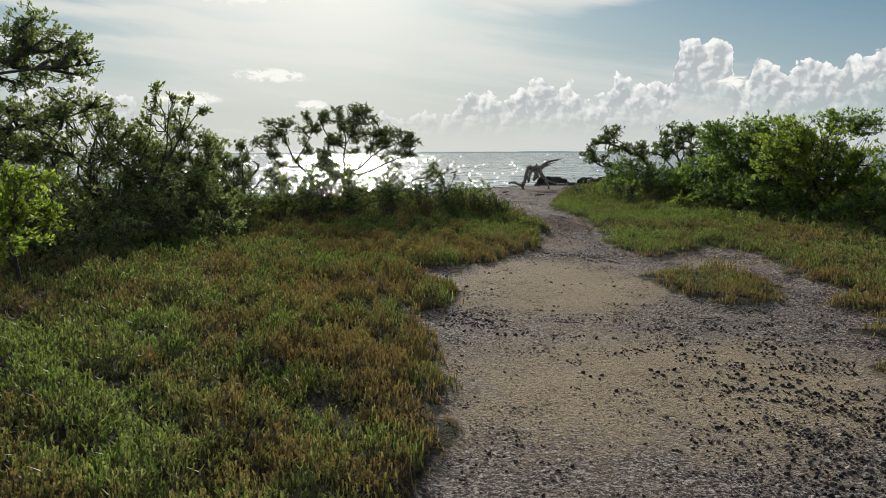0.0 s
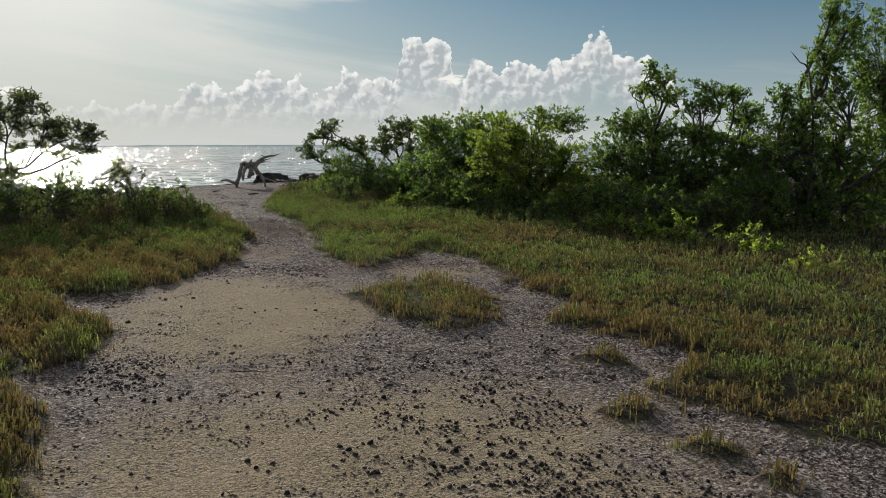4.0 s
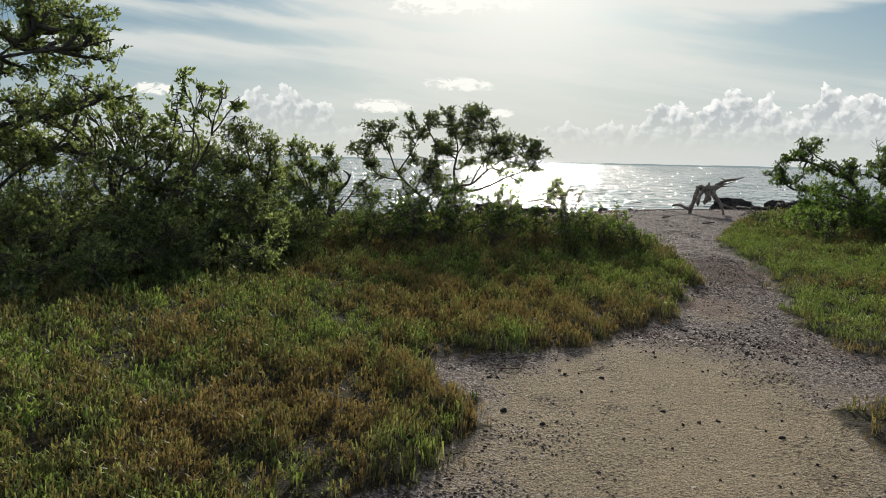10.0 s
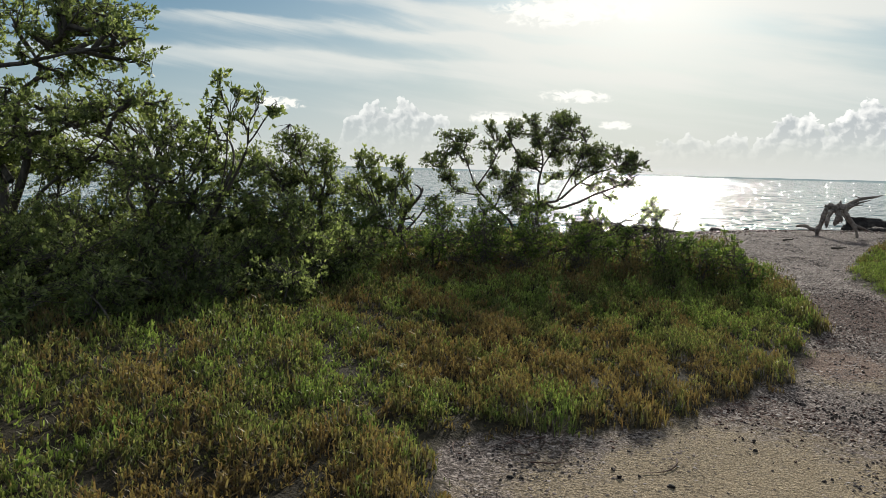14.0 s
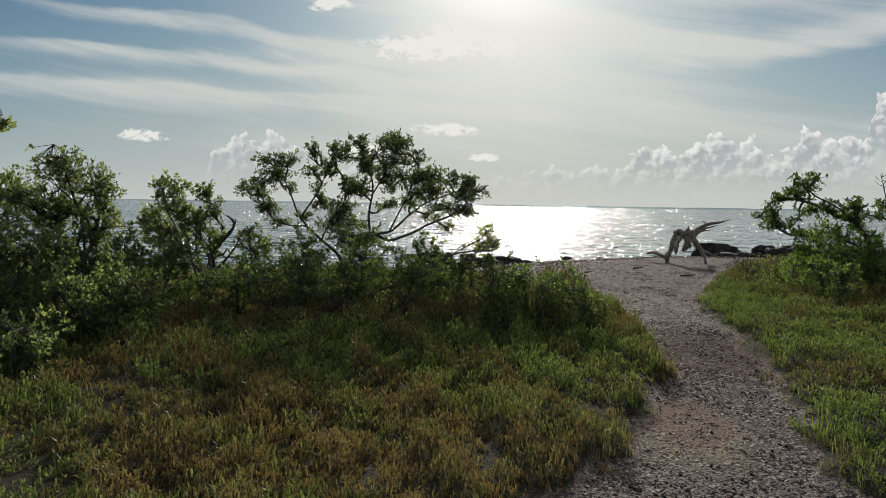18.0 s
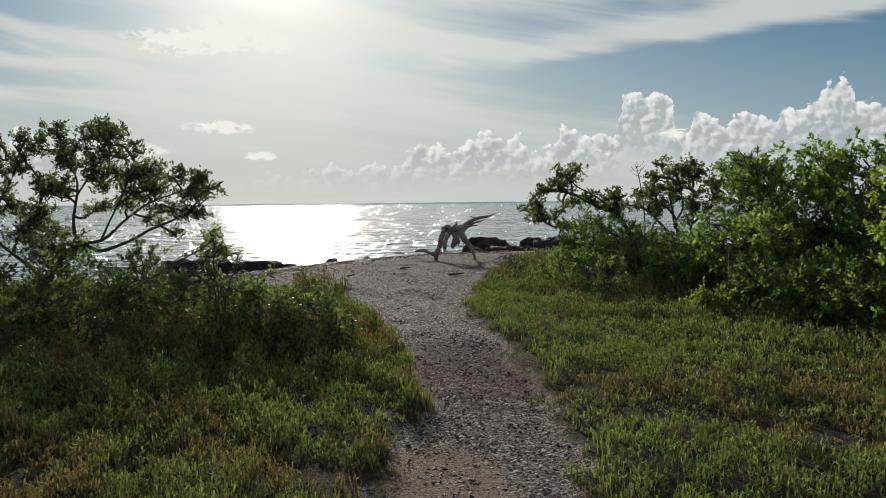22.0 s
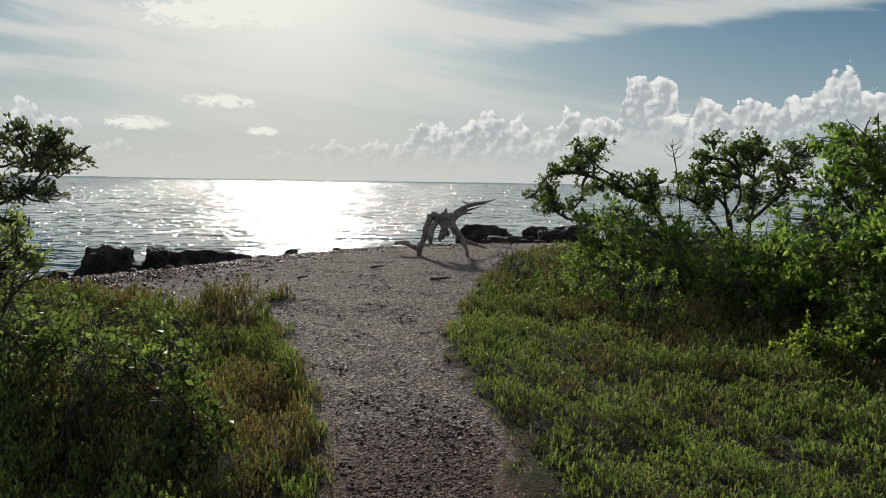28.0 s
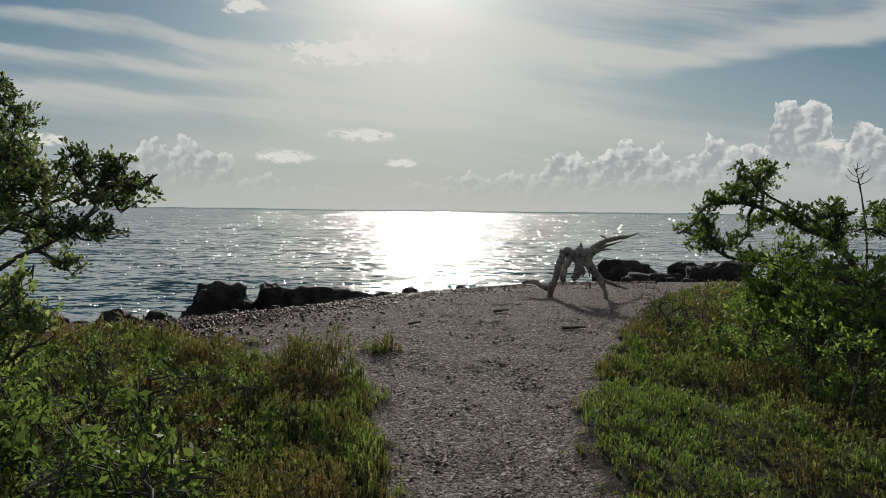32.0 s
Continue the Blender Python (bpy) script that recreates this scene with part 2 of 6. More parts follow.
def finish(n, shader):
    n.add("ShaderNodeOutputMaterial", {"Surface": shader})


def bump(n, value, strength, distance):
    return n.add("ShaderNodeBump", {"Height": value, "Strength": strength, "Distance": distance}).outputs[0]


def plant(name, colours, through_light=0.35, gloss=0.5, tones=False):
    """A leafy surface: colours runs from the darkest green to the brightest or driest one; light also comes through it."""
    m, n = material(name)
    place = n.add("ShaderNodeNewGeometry")
    each = place.outputs["Random Per Island"]
    patch = n.noise(place.outputs["Position"], 0.9, 3.0, 0.6)
    pick = n.math("ADD", n.math("MULTIPLY", each, 0.75), n.math("MULTIPLY", n.ramp(patch, 0.35, 0.65), 0.25))
    col = n.mix(n.ramp(pick, 0.05, 0.6), colours[0], colours[1])
    col = n.mix(n.ramp(pick, 0.55, 0.97), col, colours[2])
    if tones:
        tone = n.add("ShaderNodeAttribute", attribute_name="tone").outputs["Fac"]
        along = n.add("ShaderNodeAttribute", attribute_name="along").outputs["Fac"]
        dry = n.mix(each, (0.150, 0.088, 0.052), (0.225, 0.172, 0.088))
        fresh = n.mix(each, (0.100, 0.146, 0.044), (0.235, 0.285, 0.098))
        col = n.mix(n.ramp(tone, 0.22, 0.0), col, fresh)
        col = n.mix(n.ramp(tone, 0.35, 0.85), col, dry)
        # woody mauve-brown foot, darkened to paint in the shade between stems
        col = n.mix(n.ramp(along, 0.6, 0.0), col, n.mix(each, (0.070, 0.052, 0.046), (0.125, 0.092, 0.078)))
    body = n.add("ShaderNodeBsdfPrincipled", {"Base Color": col, "Roughness": gloss, "Specular IOR Level": 0.1 if tones else 0.14})
    lit = n.add("ShaderNodeBsdfTranslucent", {"Color": n.mix(1.0, col, (1.6, 1.75, 0.95), "MULTIPLY")})
    both = n.add("ShaderNodeMixShader", {0: through_light, 1: body.outputs[0], 2: lit.outputs[0]})
    finish(n, both.outputs[0])
    return m


LEAF_GREY = plant("leaf_grey_green", ((0.078, 0.096, 0.050), (0.172, 0.200, 0.100), (0.32, 0.335, 0.185)), 0.58)
LEAF_GREEN = plant("leaf_green", ((0.056, 0.096, 0.028), (0.132, 0.194, 0.057), (0.255, 0.318, 0.11)), 0.62)
LEAF_LIME = plant("leaf_yellow_green", ((0.09, 0.13, 0.028), (0.19, 0.245, 0.055), (0.33, 0.37, 0.10)), 0.7)
LEAF_SILVER = plant("leaf_silver_green", ((0.052, 0.066, 0.037), (0.118, 0.140, 0.074), (0.24, 0.255, 0.148)), 0.52)
HEATH = plant("heath", ((0.045, 0.037, 0.031), (0.100, 0.084, 0.062), (0.16, 0.16, 0.085)), 0.4)
LEAF_DEEP = plant("leaf_deep_green", ((0.040, 0.066, 0.023), (0.092, 0.134, 0.044), (0.19, 0.235, 0.082)), 0.55)
LEAF_OLIVE = plant("leaf_olive_green", ((0.050, 0.072, 0.031), (0.106, 0.142, 0.054), (0.215, 0.262, 0.090)), 0.56)
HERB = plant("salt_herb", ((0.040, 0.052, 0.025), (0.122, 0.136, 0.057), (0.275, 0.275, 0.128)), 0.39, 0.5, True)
STRAW = plant("dry_stem", ((0.07, 0.05, 0.03), (0.14, 0.10, 0.05), (0.22, 0.17, 0.09)), 0.2, 0.7)
FLOWER = plant("yellow_leaf", ((0.20, 0.20, 0.02), (0.36, 0.30, 0.03), (0.45, 0.38, 0.06)), 0.4)


def bark(name, dark, light, along=0.25, fine=34.0):
    m, n = material(name)
    where = n.add("ShaderNodeTexCoord").outputs["Object"]
    grain = n.noise(n.stretch(where, (1, 1, along)), fine, 6.0, 0.7)
    blotch = n.noise(where, 4.0, 3.0)
    col = n.mix(n.ramp(n.math("ADD", n.math("MULTIPLY", grain, 0.6), n.math("MULTIPLY", blotch, 0.4)), 0.36, 0.64), dark, light)
    b = n.add("ShaderNodeBsdfPrincipled", {"Base Color": col, "Roughness": 0.85, "Normal": bump(n, grain, 0.8, 0.01)})
    finish(n, b.outputs[0])
    return m


BARK = bark("bark", (0.035, 0.028, 0.022), (0.13, 0.11, 0.09))
DRIFT = bark("weathered_wood", (0.11, 0.086, 0.072), (0.36, 0.30, 0.26), 0.6, 22.0)
TWIG = bark("dead_twig", (0.05, 0.028, 0.022), (0.17, 0.10, 0.075))

m, n = material("ground")
where = n.add("ShaderNodeNewGeometry").outputs["Position"]
veg = n.add("ShaderNodeAttribute", attribute_name="veg").outputs["Fac"]
sandy = n.add("ShaderNodeAttribute", attribute_name="sandy").outputs["Fac"]
g_fine = n.noise(where, 90.0, 5.0, 0.7)
g_mid = n.noise(where, 16.0, 5.0, 0.65)
g_big = n.noise(where, 1.7, 4.0, 0.6)
cells = n.add("ShaderNodeTexVoronoi", {"Vector": where, "Scale": 55.0, "Randomness": 1.0})
shells = n.mix(n.ramp(n.add("ShaderNodeSeparateColor", {0: cells.outputs["Color"]}).outputs[0], 0.1, 0.95), (0.135, 0.108, 0.097), (0.42, 0.355, 0.32))
fleck = n.noise(where, 38.0, 4.0, 0.7)
shells = n.mix(n.ramp(n.math("ADD", n.math("MULTIPLY", fleck, 0.65), n.math("MULTIPLY", g_mid, 0.35)), 0.475, 0.56), shells, (0.046, 0.036, 0.034))
sand = n.mix(n.ramp(g_fine, 0.32, 0.68), (0.165, 0.126, 0.078), (0.48, 0.385, 0.25))
sand = n.mix(n.ramp(n.math("ADD", n.math("MULTIPLY", fleck, 0.6), n.math("MULTIPLY", g_big, 0.4)), 0.54, 0.62), sand, (0.085, 0.064, 0.045))
dirt = n.mix(n.ramp(g_mid, 0.35, 0.65), (0.024, 0.021, 0.015), (0.052, 0.045, 0.029))
bare = n.mix(n.ramp(n.math("ADD", sandy, n.math("ADD", n.math("MULTIPLY", n.math("SUBTRACT", g_big, 0.5), 1.5), n.math("MULTIPLY", n.math("SUBTRACT", g_mid, 0.5), 0.9))), 0.20, 0.85), shells, sand)
red = n.add("ShaderNodeAttribute", attribute_name="red").outputs["Fac"]
bare = n.mix(n.ramp(n.math("ADD", red, n.math("ADD", n.math("SUBTRACT", g_mid, 0.5), n.math("SUBTRACT", fleck, 0.5))), 0.25, 0.65), bare, n.mix(g_fine, (0.070, 0.040, 0.034), (0.165, 0.100, 0.082)))
bare = n.mix(n.ramp(n.math("ADD", n.math("MULTIPLY", n.add("ShaderNodeAttribute", attribute_name="pink").outputs["Fac"], 1.0), n.math("MULTIPLY", n.math("SUBTRACT", g_mid, 0.5), 0.8)), 0.35, 0.75), bare, n.mix(g_fine, (0.15, 0.098, 0.074), (0.30, 0.205, 0.158)))
col = n.mix(n.ramp(n.math("ADD", veg, n.math("MULTIPLY", n.math("SUBTRACT", g_mid, 0.5), 0.5)), 0.3, 0.7), bare, dirt)
specks = n.add("ShaderNodeTexVoronoi", {"Vector": where, "Scale": 120.0, "Randomness": 1.0})
speck = n.add("ShaderNodeSeparateColor", {0: specks.outputs["Color"]}).outputs[1]
wet = n.add("ShaderNodeAttribute", attribute_name="wet").outputs["Fac"]
col = n.mix(n.ramp(n.math("ADD", wet, n.math("ADD", n.math("MULTIPLY", n.math("SUBTRACT", g_mid, 0.5), 1.6), n.math("MULTIPLY", n.math("SUBTRACT", g_big, 0.5), 1.2))), 0.35, 0.75), col, n.mix(g_fine, (0.042, 0.030, 0.028), (0.115, 0.082, 0.075)))
open_ground = n.math("MULTIPLY", n.ramp(veg, 0.9, 0.3), n.math("SUBTRACT", 1.0, n.math("MULTIPLY", sandy, 0.55)))
col = n.mix(n.math("MULTIPLY", n.ramp(speck, 0.72, 0.78), n.math("MULTIPLY", open_ground, 0.85)), col, (0.045, 0.036, 0.031))
col = n.mix(n.math("MULTIPLY", n.ramp(speck, 0.14, 0.08), n.math("MULTIPLY", n.math("MULTIPLY", open_ground, n.math("SUBTRACT", 1.0, wet)), 0.6)), col, (0.42, 0.37, 0.31))
relief = n.math("ADD", n.math("MULTIPLY", g_mid, 1.0), n.math("ADD", n.math("MULTIPLY", fleck, 0.8), n.math("MULTIPLY", cells.outputs["Distance"], 0.25)))
GROUND = m
b = n.add("ShaderNodeBsdfPrincipled", {"Base Color": col, "Roughness": 0.95, "Specular IOR Level": 0.08, "Normal": bump(n, relief, 1.0, 0.022)})
finish(n, b.outputs[0])

m, n = material("sea_water")
where = n.add("ShaderNodeNewGeometry").outputs["Position"]


def slope(vector, amount, detail, distort):
    """Small tilts of the surface from a noise, wider across than along."""
    c = n.add("ShaderNodeTexNoise", {"Vector": vector, "Scale": 1.0, "Detail": detail, "Roughness": 0.6, "Distortion": distort}).outputs["Color"]
    return n.vec("MULTIPLY", n.vec("SUBTRACT", c, (0.5, 0.5, 0.5)), (amount * 0.46, amount * 1.1, 0.0))


tilt = n.vec("ADD", slope(n.stretch(where, (0.45, 0.95, 1), 9.0), 1.3, 4.0, 0.5), slope(n.stretch(where, (1.5, 2.8, 1), -8.0), 1.7, 3.0, 0.6))
tilt = n.vec("ADD", tilt, slope(n.stretch(where, (3.4, 7.0, 1), 6.0), 1.2, 2.0, 0.3))
tilt = n.vec("ADD", tilt, slope(n.stretch(where, (0.05, 0.22, 1), 4.0), 0.6, 3.0, 0.4))
gust = n.math("ADD", 0.6, n.math("MULTIPLY", n.ramp(n.noise(n.stretch(where, (0.16, 0.5, 1), 5.0), 1.0, 4.0, 0.65, 0.4), 0.3, 0.7), 1.5))
# added ripples, lengthening away from a point on the walk, so far water glitters
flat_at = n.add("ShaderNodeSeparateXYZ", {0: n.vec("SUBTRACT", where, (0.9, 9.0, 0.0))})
log_reach = n.math("LOGARITHM", n.math("MAXIMUM", n.vec("LENGTH", n.vec("SUBTRACT", where, (0.9, 9.0, 0.0))), 1.0), 2.71828)
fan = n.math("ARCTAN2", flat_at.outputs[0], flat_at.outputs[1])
glint_at = n.add("ShaderNodeCombineXYZ", {0: n.math("MULTIPLY", fan, 120.0), 1: n.math("MULTIPLY", log_reach, 40.0), 2: 0.0}).outputs[0]
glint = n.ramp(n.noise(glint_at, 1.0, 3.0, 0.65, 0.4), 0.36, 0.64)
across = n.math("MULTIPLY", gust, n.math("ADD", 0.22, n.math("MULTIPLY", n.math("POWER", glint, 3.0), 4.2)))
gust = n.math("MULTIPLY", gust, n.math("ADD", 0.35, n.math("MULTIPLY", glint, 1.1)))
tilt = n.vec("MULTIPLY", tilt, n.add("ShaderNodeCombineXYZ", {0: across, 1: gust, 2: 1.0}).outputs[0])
tint = n.mix(n.ramp(n.noise(where, 0.03, 3.0), 0.35, 0.65), (0.020, 0.085, 0.095), (0.045, 0.125, 0.125))
WATER = m
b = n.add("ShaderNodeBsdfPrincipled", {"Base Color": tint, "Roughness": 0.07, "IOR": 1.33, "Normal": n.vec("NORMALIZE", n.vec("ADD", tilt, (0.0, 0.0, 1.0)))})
finish(n, b.outputs[0])

m, n = material("wet_rock")
where = n.add("ShaderNodeTexCoord").outputs["Object"]
r_fine, r_big = n.noise(where, 26.0, 6.0, 0.7), n.noise(where, 4.5, 4.0, 0.6)
col = n.mix(n.ramp(r_fine, 0.3, 0.7), (0.014, 0.012, 0.011), (0.055, 0.046, 0.041))
col = n.mix(n.ramp(r_big, 0.5, 0.7), col, (0.08, 0.068, 0.060))
ROCK = m
b = n.add("ShaderNodeBsdfPrincipled", {"Base Color": col, "Roughness": 0.75, "Specular IOR Level": 0.2, "Normal": bump(n, n.math("ADD", r_fine, r_big), 1.0, 0.05)})
finish(n, b.outputs[0])


def grit(name, stops, rough=0.8):
    m, n = material(name)
    each = n.add("ShaderNodeNewGeometry").outputs["Random Per Island"]
    col = n.mix(n.ramp(each, 0.0, 0.5), stops[0], stops[1])
    col = n.mix(n.ramp(each, 0.55, 1.0), col, stops[2])
    b = n.add("ShaderNodeBsdfPrincipled", {"Base Color": col, "Roughness": rough, "Specular IOR Level": 0.1})
    finish(n, b.outputs[0])
    return m


SHELLS = grit("shell_grit", ((0.070, 0.052, 0.046), (0.215, 0.166, 0.146), (0.50, 0.43, 0.38)))
CLODS = grit("dark_clods", ((0.020, 0.016, 0.016), (0.052, 0.042, 0.039), (0.11, 0.088, 0.078)))
WRACK = grit("wet_wrack", ((0.022, 0.014, 0.013), (0.066, 0.040, 0.037), (0.15, 0.105, 0.095)), 0.55)
LITTER = grit("red_litter", ((0.032, 0.018, 0.015), (0.085, 0.045, 0.036), (0.18, 0.11, 0.085)))

# far land and stacks glow flat grey: daylight and haze put into the colour
m, n = material("far_land_glow")
hazy_glow = n.add("ShaderNodeEmission", {"Color": (0.22, 0.28, 0.29, 1), "Strength": 1.0})
FAR_GLOW = m
finish(n, hazy_glow.outputs[0])

# ---- helpers for meshes ----
rng = np.random.default_rng(7)


def raw_mesh(name, verts, quads=None, tris=None, mat=None, smooth=False):
    """A mesh from arrays of points, four-cornered and three-cornered faces."""
    me = bpy.data.meshes.new(name)
    quads = np.zeros((0, 4), int) if quads is None else np.asarray(quads)
    tris = np.zeros((0, 3), int) if tris is None else np.asarray(tris)
    me.vertices.add(len(verts))
    me.vertices.foreach_set("co", np.asarray(verts, np.float32).ravel())
    loops = np.concatenate([quads.ravel(), tris.ravel()]).astype(np.int32)
    me.loops.add(len(loops))
    me.loops.foreach_set("vertex_index", loops)
    starts = np.concatenate([np.arange(len(quads)) * 4, len(quads) * 4 + np.arange(len(tris)) * 3]).astype(np.int32)
    me.polygons.add(len(starts))
    me.polygons.foreach_set("loop_start", starts)
    me.update(calc_edges=True)
    if smooth:
        me.polygons.foreach_set("use_smooth", np.ones(len(starts), bool))
    if mat:
        me.materials.append(mat)
    return me


def part(name, me, parent, label=""):
    ob = new(name, me)
    ob.parent = parent
    return tagged(ob, label)


def unit(v):
    return v / np.maximum(np.linalg.norm(v, axis=-1, keepdims=True), 1e-9)


def tubes(lines, radii, sides):
    """Tapered tubes along lines (n, k, 3) with radii (n, k): points and quads."""
    lines, radii = np.asarray(lines, float), np.asarray(radii, float)
    count, k, _ = lines.shape
    way = unit(np.gradient(lines, axis=1))
    help_axis = np.where(np.abs(way[..., 2:3]) > 0.9, (1.0, 0, 0), (0, 0, 1.0))
    a = unit(np.cross(way, help_axis))
    b = np.cross(way, a)
    ang = np.arange(sides) * 2 * np.pi / sides
    ring = a[:, :, None] * np.cos(ang)[:, None] + b[:, :, None] * np.sin(ang)[:, None]
    pts = lines[:, :, None] + ring * radii[:, :, None, None]
    i, j, s = np.meshgrid(np.arange(count), np.arange(k - 1), np.arange(sides), indexing="ij")
    at = lambda jj, ss: (i * k + jj) * sides + ss % sides
    quads = np.stack([at(j, s), at(j, s + 1), at(j + 1, s + 1), at(j + 1, s)], -1).reshape(-1, 4)
    return pts.reshape(-1, 3), quads


def curve_line(points, k):
    """k points on a smooth line through the given ones."""
    points = np.asarray(points, float)
    t = np.linspace(0, len(points) - 1, k)
    pad = np.vstack([2 * points[0] - points[1], points, 2 * points[-1] - points[-2]])
    i = np.minimum(t.astype(int), len(points) - 2)
    u = (t - i)[:, None]
    p0, p1, p2, p3 = pad[i], pad[i + 1], pad[i + 2], pad[i + 3]
    return 0.5 * (2 * p1 + (p2 - p0) * u + (2 * p0 - 5 * p1 + 4 * p2 - p3) * u**2 + (3 * p1 - p0 - 3 * p2 + p3) * u**3)


def join(pieces):
    """Points and quads of several pieces as one."""
    verts, quads, at = [], [], 0
    for v, q in pieces:
        verts.append(v)
        quads.append(q + at)
        at += len(v)
    return np.concatenate(verts), np.concatenate(quads)


def leaves(base, way, length, width):
    """Pointed leaves, folded along the middle: points and quads."""
    count = len(base)
    way = unit(way)
    side = unit(np.cross(way, rng.normal(size=(count, 3))))
    up = np.cross(side, way)
    length, width = np.broadcast_to(length, count)[:, None], np.broadcast_to(width, count)[:, None]
    mid = base + way * length * 0.55
    pts = np.stack([base, mid + side * width / 2 + up * width * 0.22, base + way * length - up * length * 0.08,
                    mid - side * width / 2 + up * width * 0.22], 1)
    return pts.reshape(-1, 3), np.arange(count * 4).reshape(-1, 4)


# ---- the lie of the land ----
SHORE_X = (-400, -30, -8, -6, -5, -4, -3, -2, 0, 2, 4, 30, 400)
SHORE_Y = (10, 21.0, 24.0, 25.1, 26.4, 27.2, 28.5, 29.9, 31.2, 32.2, 33.0, 37.5, 60)


def land(x, y):
    """Height of the bare ground."""
    rise = np.interp(y, (0, 13, 18, 24, 27, 60), (0, 0, 0.10, 0.25, 0.30, 0.30))
    inland = np.interp(x, SHORE_X, SHORE_Y) - y
    inland = np.where(inland > 0, inland / np.interp(x, (-6, -3, -1, 0.5), (2.7, 2.7, 1.5, 1.0)), inland)
    beach = np.interp(inland, (-300, -40, -3, 0, 0.5, 1.5, 3.2, 8), (-8, -3, -0.85, -0.32, -0.16, 0.24, 0.31, 2))
    return np.minimum(rise, beach)


BARE = ((-0.4, -9), (-0.36, 0), (-0.33, 3.3), (-0.30, 4.5), (-0.5, 6.1), (-0.95, 7.1), (-0.47, 7.8), (-0.5, 8.5), (-1.2, 9.6), (-1.15, 10.0),
        (-0.6, 10.4), (-0.15, 11.0), (0.45, 12.2), (0.55, 13.5), (0.72, 14.7), (0.6, 16.2), (0.35, 17.5), (-0.05, 19.0),
        (-0.6, 20.4), (-1.5, 20.8), (-2.5, 21.6), (-3.8, 22.2), (-6, 22.6), (-40, 20), (-40, 60), (40, 60), (40, 37), (6, 33), (3.4, 29.5), (2.1, 26.0),
        (1.65, 23.6), (1.35, 21.5), (1.2, 19.8), (1.25, 18.8), (1.5, 17.5), (1.7, 16.2))
BARE = BARE + ((1.72, 15.0), (1.85, 14.0), (1.72, 12.8), (1.8, 12.2), (2.08, 11.5), (2.55, 11.8), (3.1, 12.8), (3.5, 12.4), (3.65, 10.9),
               (3.5, 9.8), (3.73, 8.8), (3.2, 7.9), (3.55, 7.2), (3.75, 6.7), (3.1, 5.8), (3.4, 5.1), (4.2, 4.2), (5.0, 2.5), (5.0, -9))
ISLAND = ((1.65, 9.45), (2.0, 9.95), (2.74, 10.2), (3.0, 8.95), (2.8, 8.2), (2.18, 7.85), (1.79, 8.6))


PATCHES = ((2.7, 5.5, 0.16), (2.83, 4.9, 0.13), (3.03, 6.6, 0.18), (2.9, 4.45, 0.12), (2.4, 3.64, 0.14), (-2.2, 21.9, 0.14), (-0.75, 21.9, 0.12))


def distance_in(poly, x, y):
    """Metres inside a polygon (negative outside)."""
    p = np.array(poly, float)
    q = np.roll(p, -1, 0)
    inside = np.zeros(x.shape, bool)
    best = np.full(x.shape, 1e9)
    for (ax, ay), (bx, by) in zip(p, q):
        if ay != by:
            inside ^= ((ay > y) != (by > y)) & (x < (bx - ax) * (y - ay) / (by - ay) + ax)
        t = np.clip(((x - ax) * (bx - ax) + (y - ay) * (by - ay)) / ((bx - ax) ** 2 + (by - ay) ** 2), 0, 1)
        best = np.minimum(best, np.hypot(x - ax - t * (bx - ax), y - ay - t * (by - ay)))
    return np.where(inside, best, -best)


WOBBLE = rng.uniform(0, 6.28, (14, 3))


def wobble(x, y, size):
    """Smooth unevenness between about -1 and 1."""
    out = 0
    for k, (a, p, q) in enumerate(WOBBLE):
        f = (0.6 + 0.35 * k) / size
        out = out + np.sin(f * (x * math.cos(a) + y * math.sin(a)) * 2.2 + p + 1.3 * np.sin(f * (y * math.cos(a) - x * math.sin(a)) + q)) / (1 + 0.25 * k)
    return out / 4.0


def growth(x, y):
    """Metres into the plants (negative: on bare ground)."""
    d = np.maximum(-distance_in(BARE, x, y), distance_in(ISLAND, x, y))
    for cx, cy, rad in PATCHES:
        d = np.maximum(d, rad - np.hypot(x - cx, y - cy))
    return d + 0.13 * wobble(x, y, 0.35) + 0.11 * wobble(x + 3, y - 5, 0.11)


def steps(edges):
    out = []
    for a, b, count in edges:
        out += list(np.linspace(a, b, count, endpoint=False))
    return np.array(out + [edges[-1][1]])


gx = steps(((-4000, -400, 8), (-400, -40, 12), (-40, -12, 40), (-12, -3, 60), (-3, 5, 90), (5, 12, 40), (12, 40, 40), (40, 400, 12), (400, 4000, 8)))
gy = steps(((-4000, -300, 8), (-300, -20, 16), (-20, 1, 50), (1, 16, 140), (16, 24, 60), (24, 38, 80), (38, 80, 20), (80, 4600, 12)))
X, Y = np.meshgrid(gx, gy, indexing="ij")
grow = growth(X, Y)
veg = np.clip(grow / 0.14 + 0.75, 0, 1)
Z = land(X, Y)
Z = Z + veg * 0.05 * (1 + 0.5 * wobble(X, Y, 0.8)) * (np.abs(X) < 40) + (1 - veg) * 0.006 * wobble(X, Y, 0.3) + 0.02 * wobble(X, Y, 1.6) * (Y < 24)
i, j = np.meshgrid(np.arange(len(gx) - 1), np.arange(len(gy) - 1), indexing="ij")
at = lambda a, b: a * len(gy) + b
quads = np.stack([at(i, j), at(i + 1, j), at(i + 1, j + 1), at(i, j + 1)], -1).reshape(-1, 4)
me = raw_mesh("ground", np.stack([X, Y, Z], -1).reshape(-1, 3), quads, None, GROUND, True)
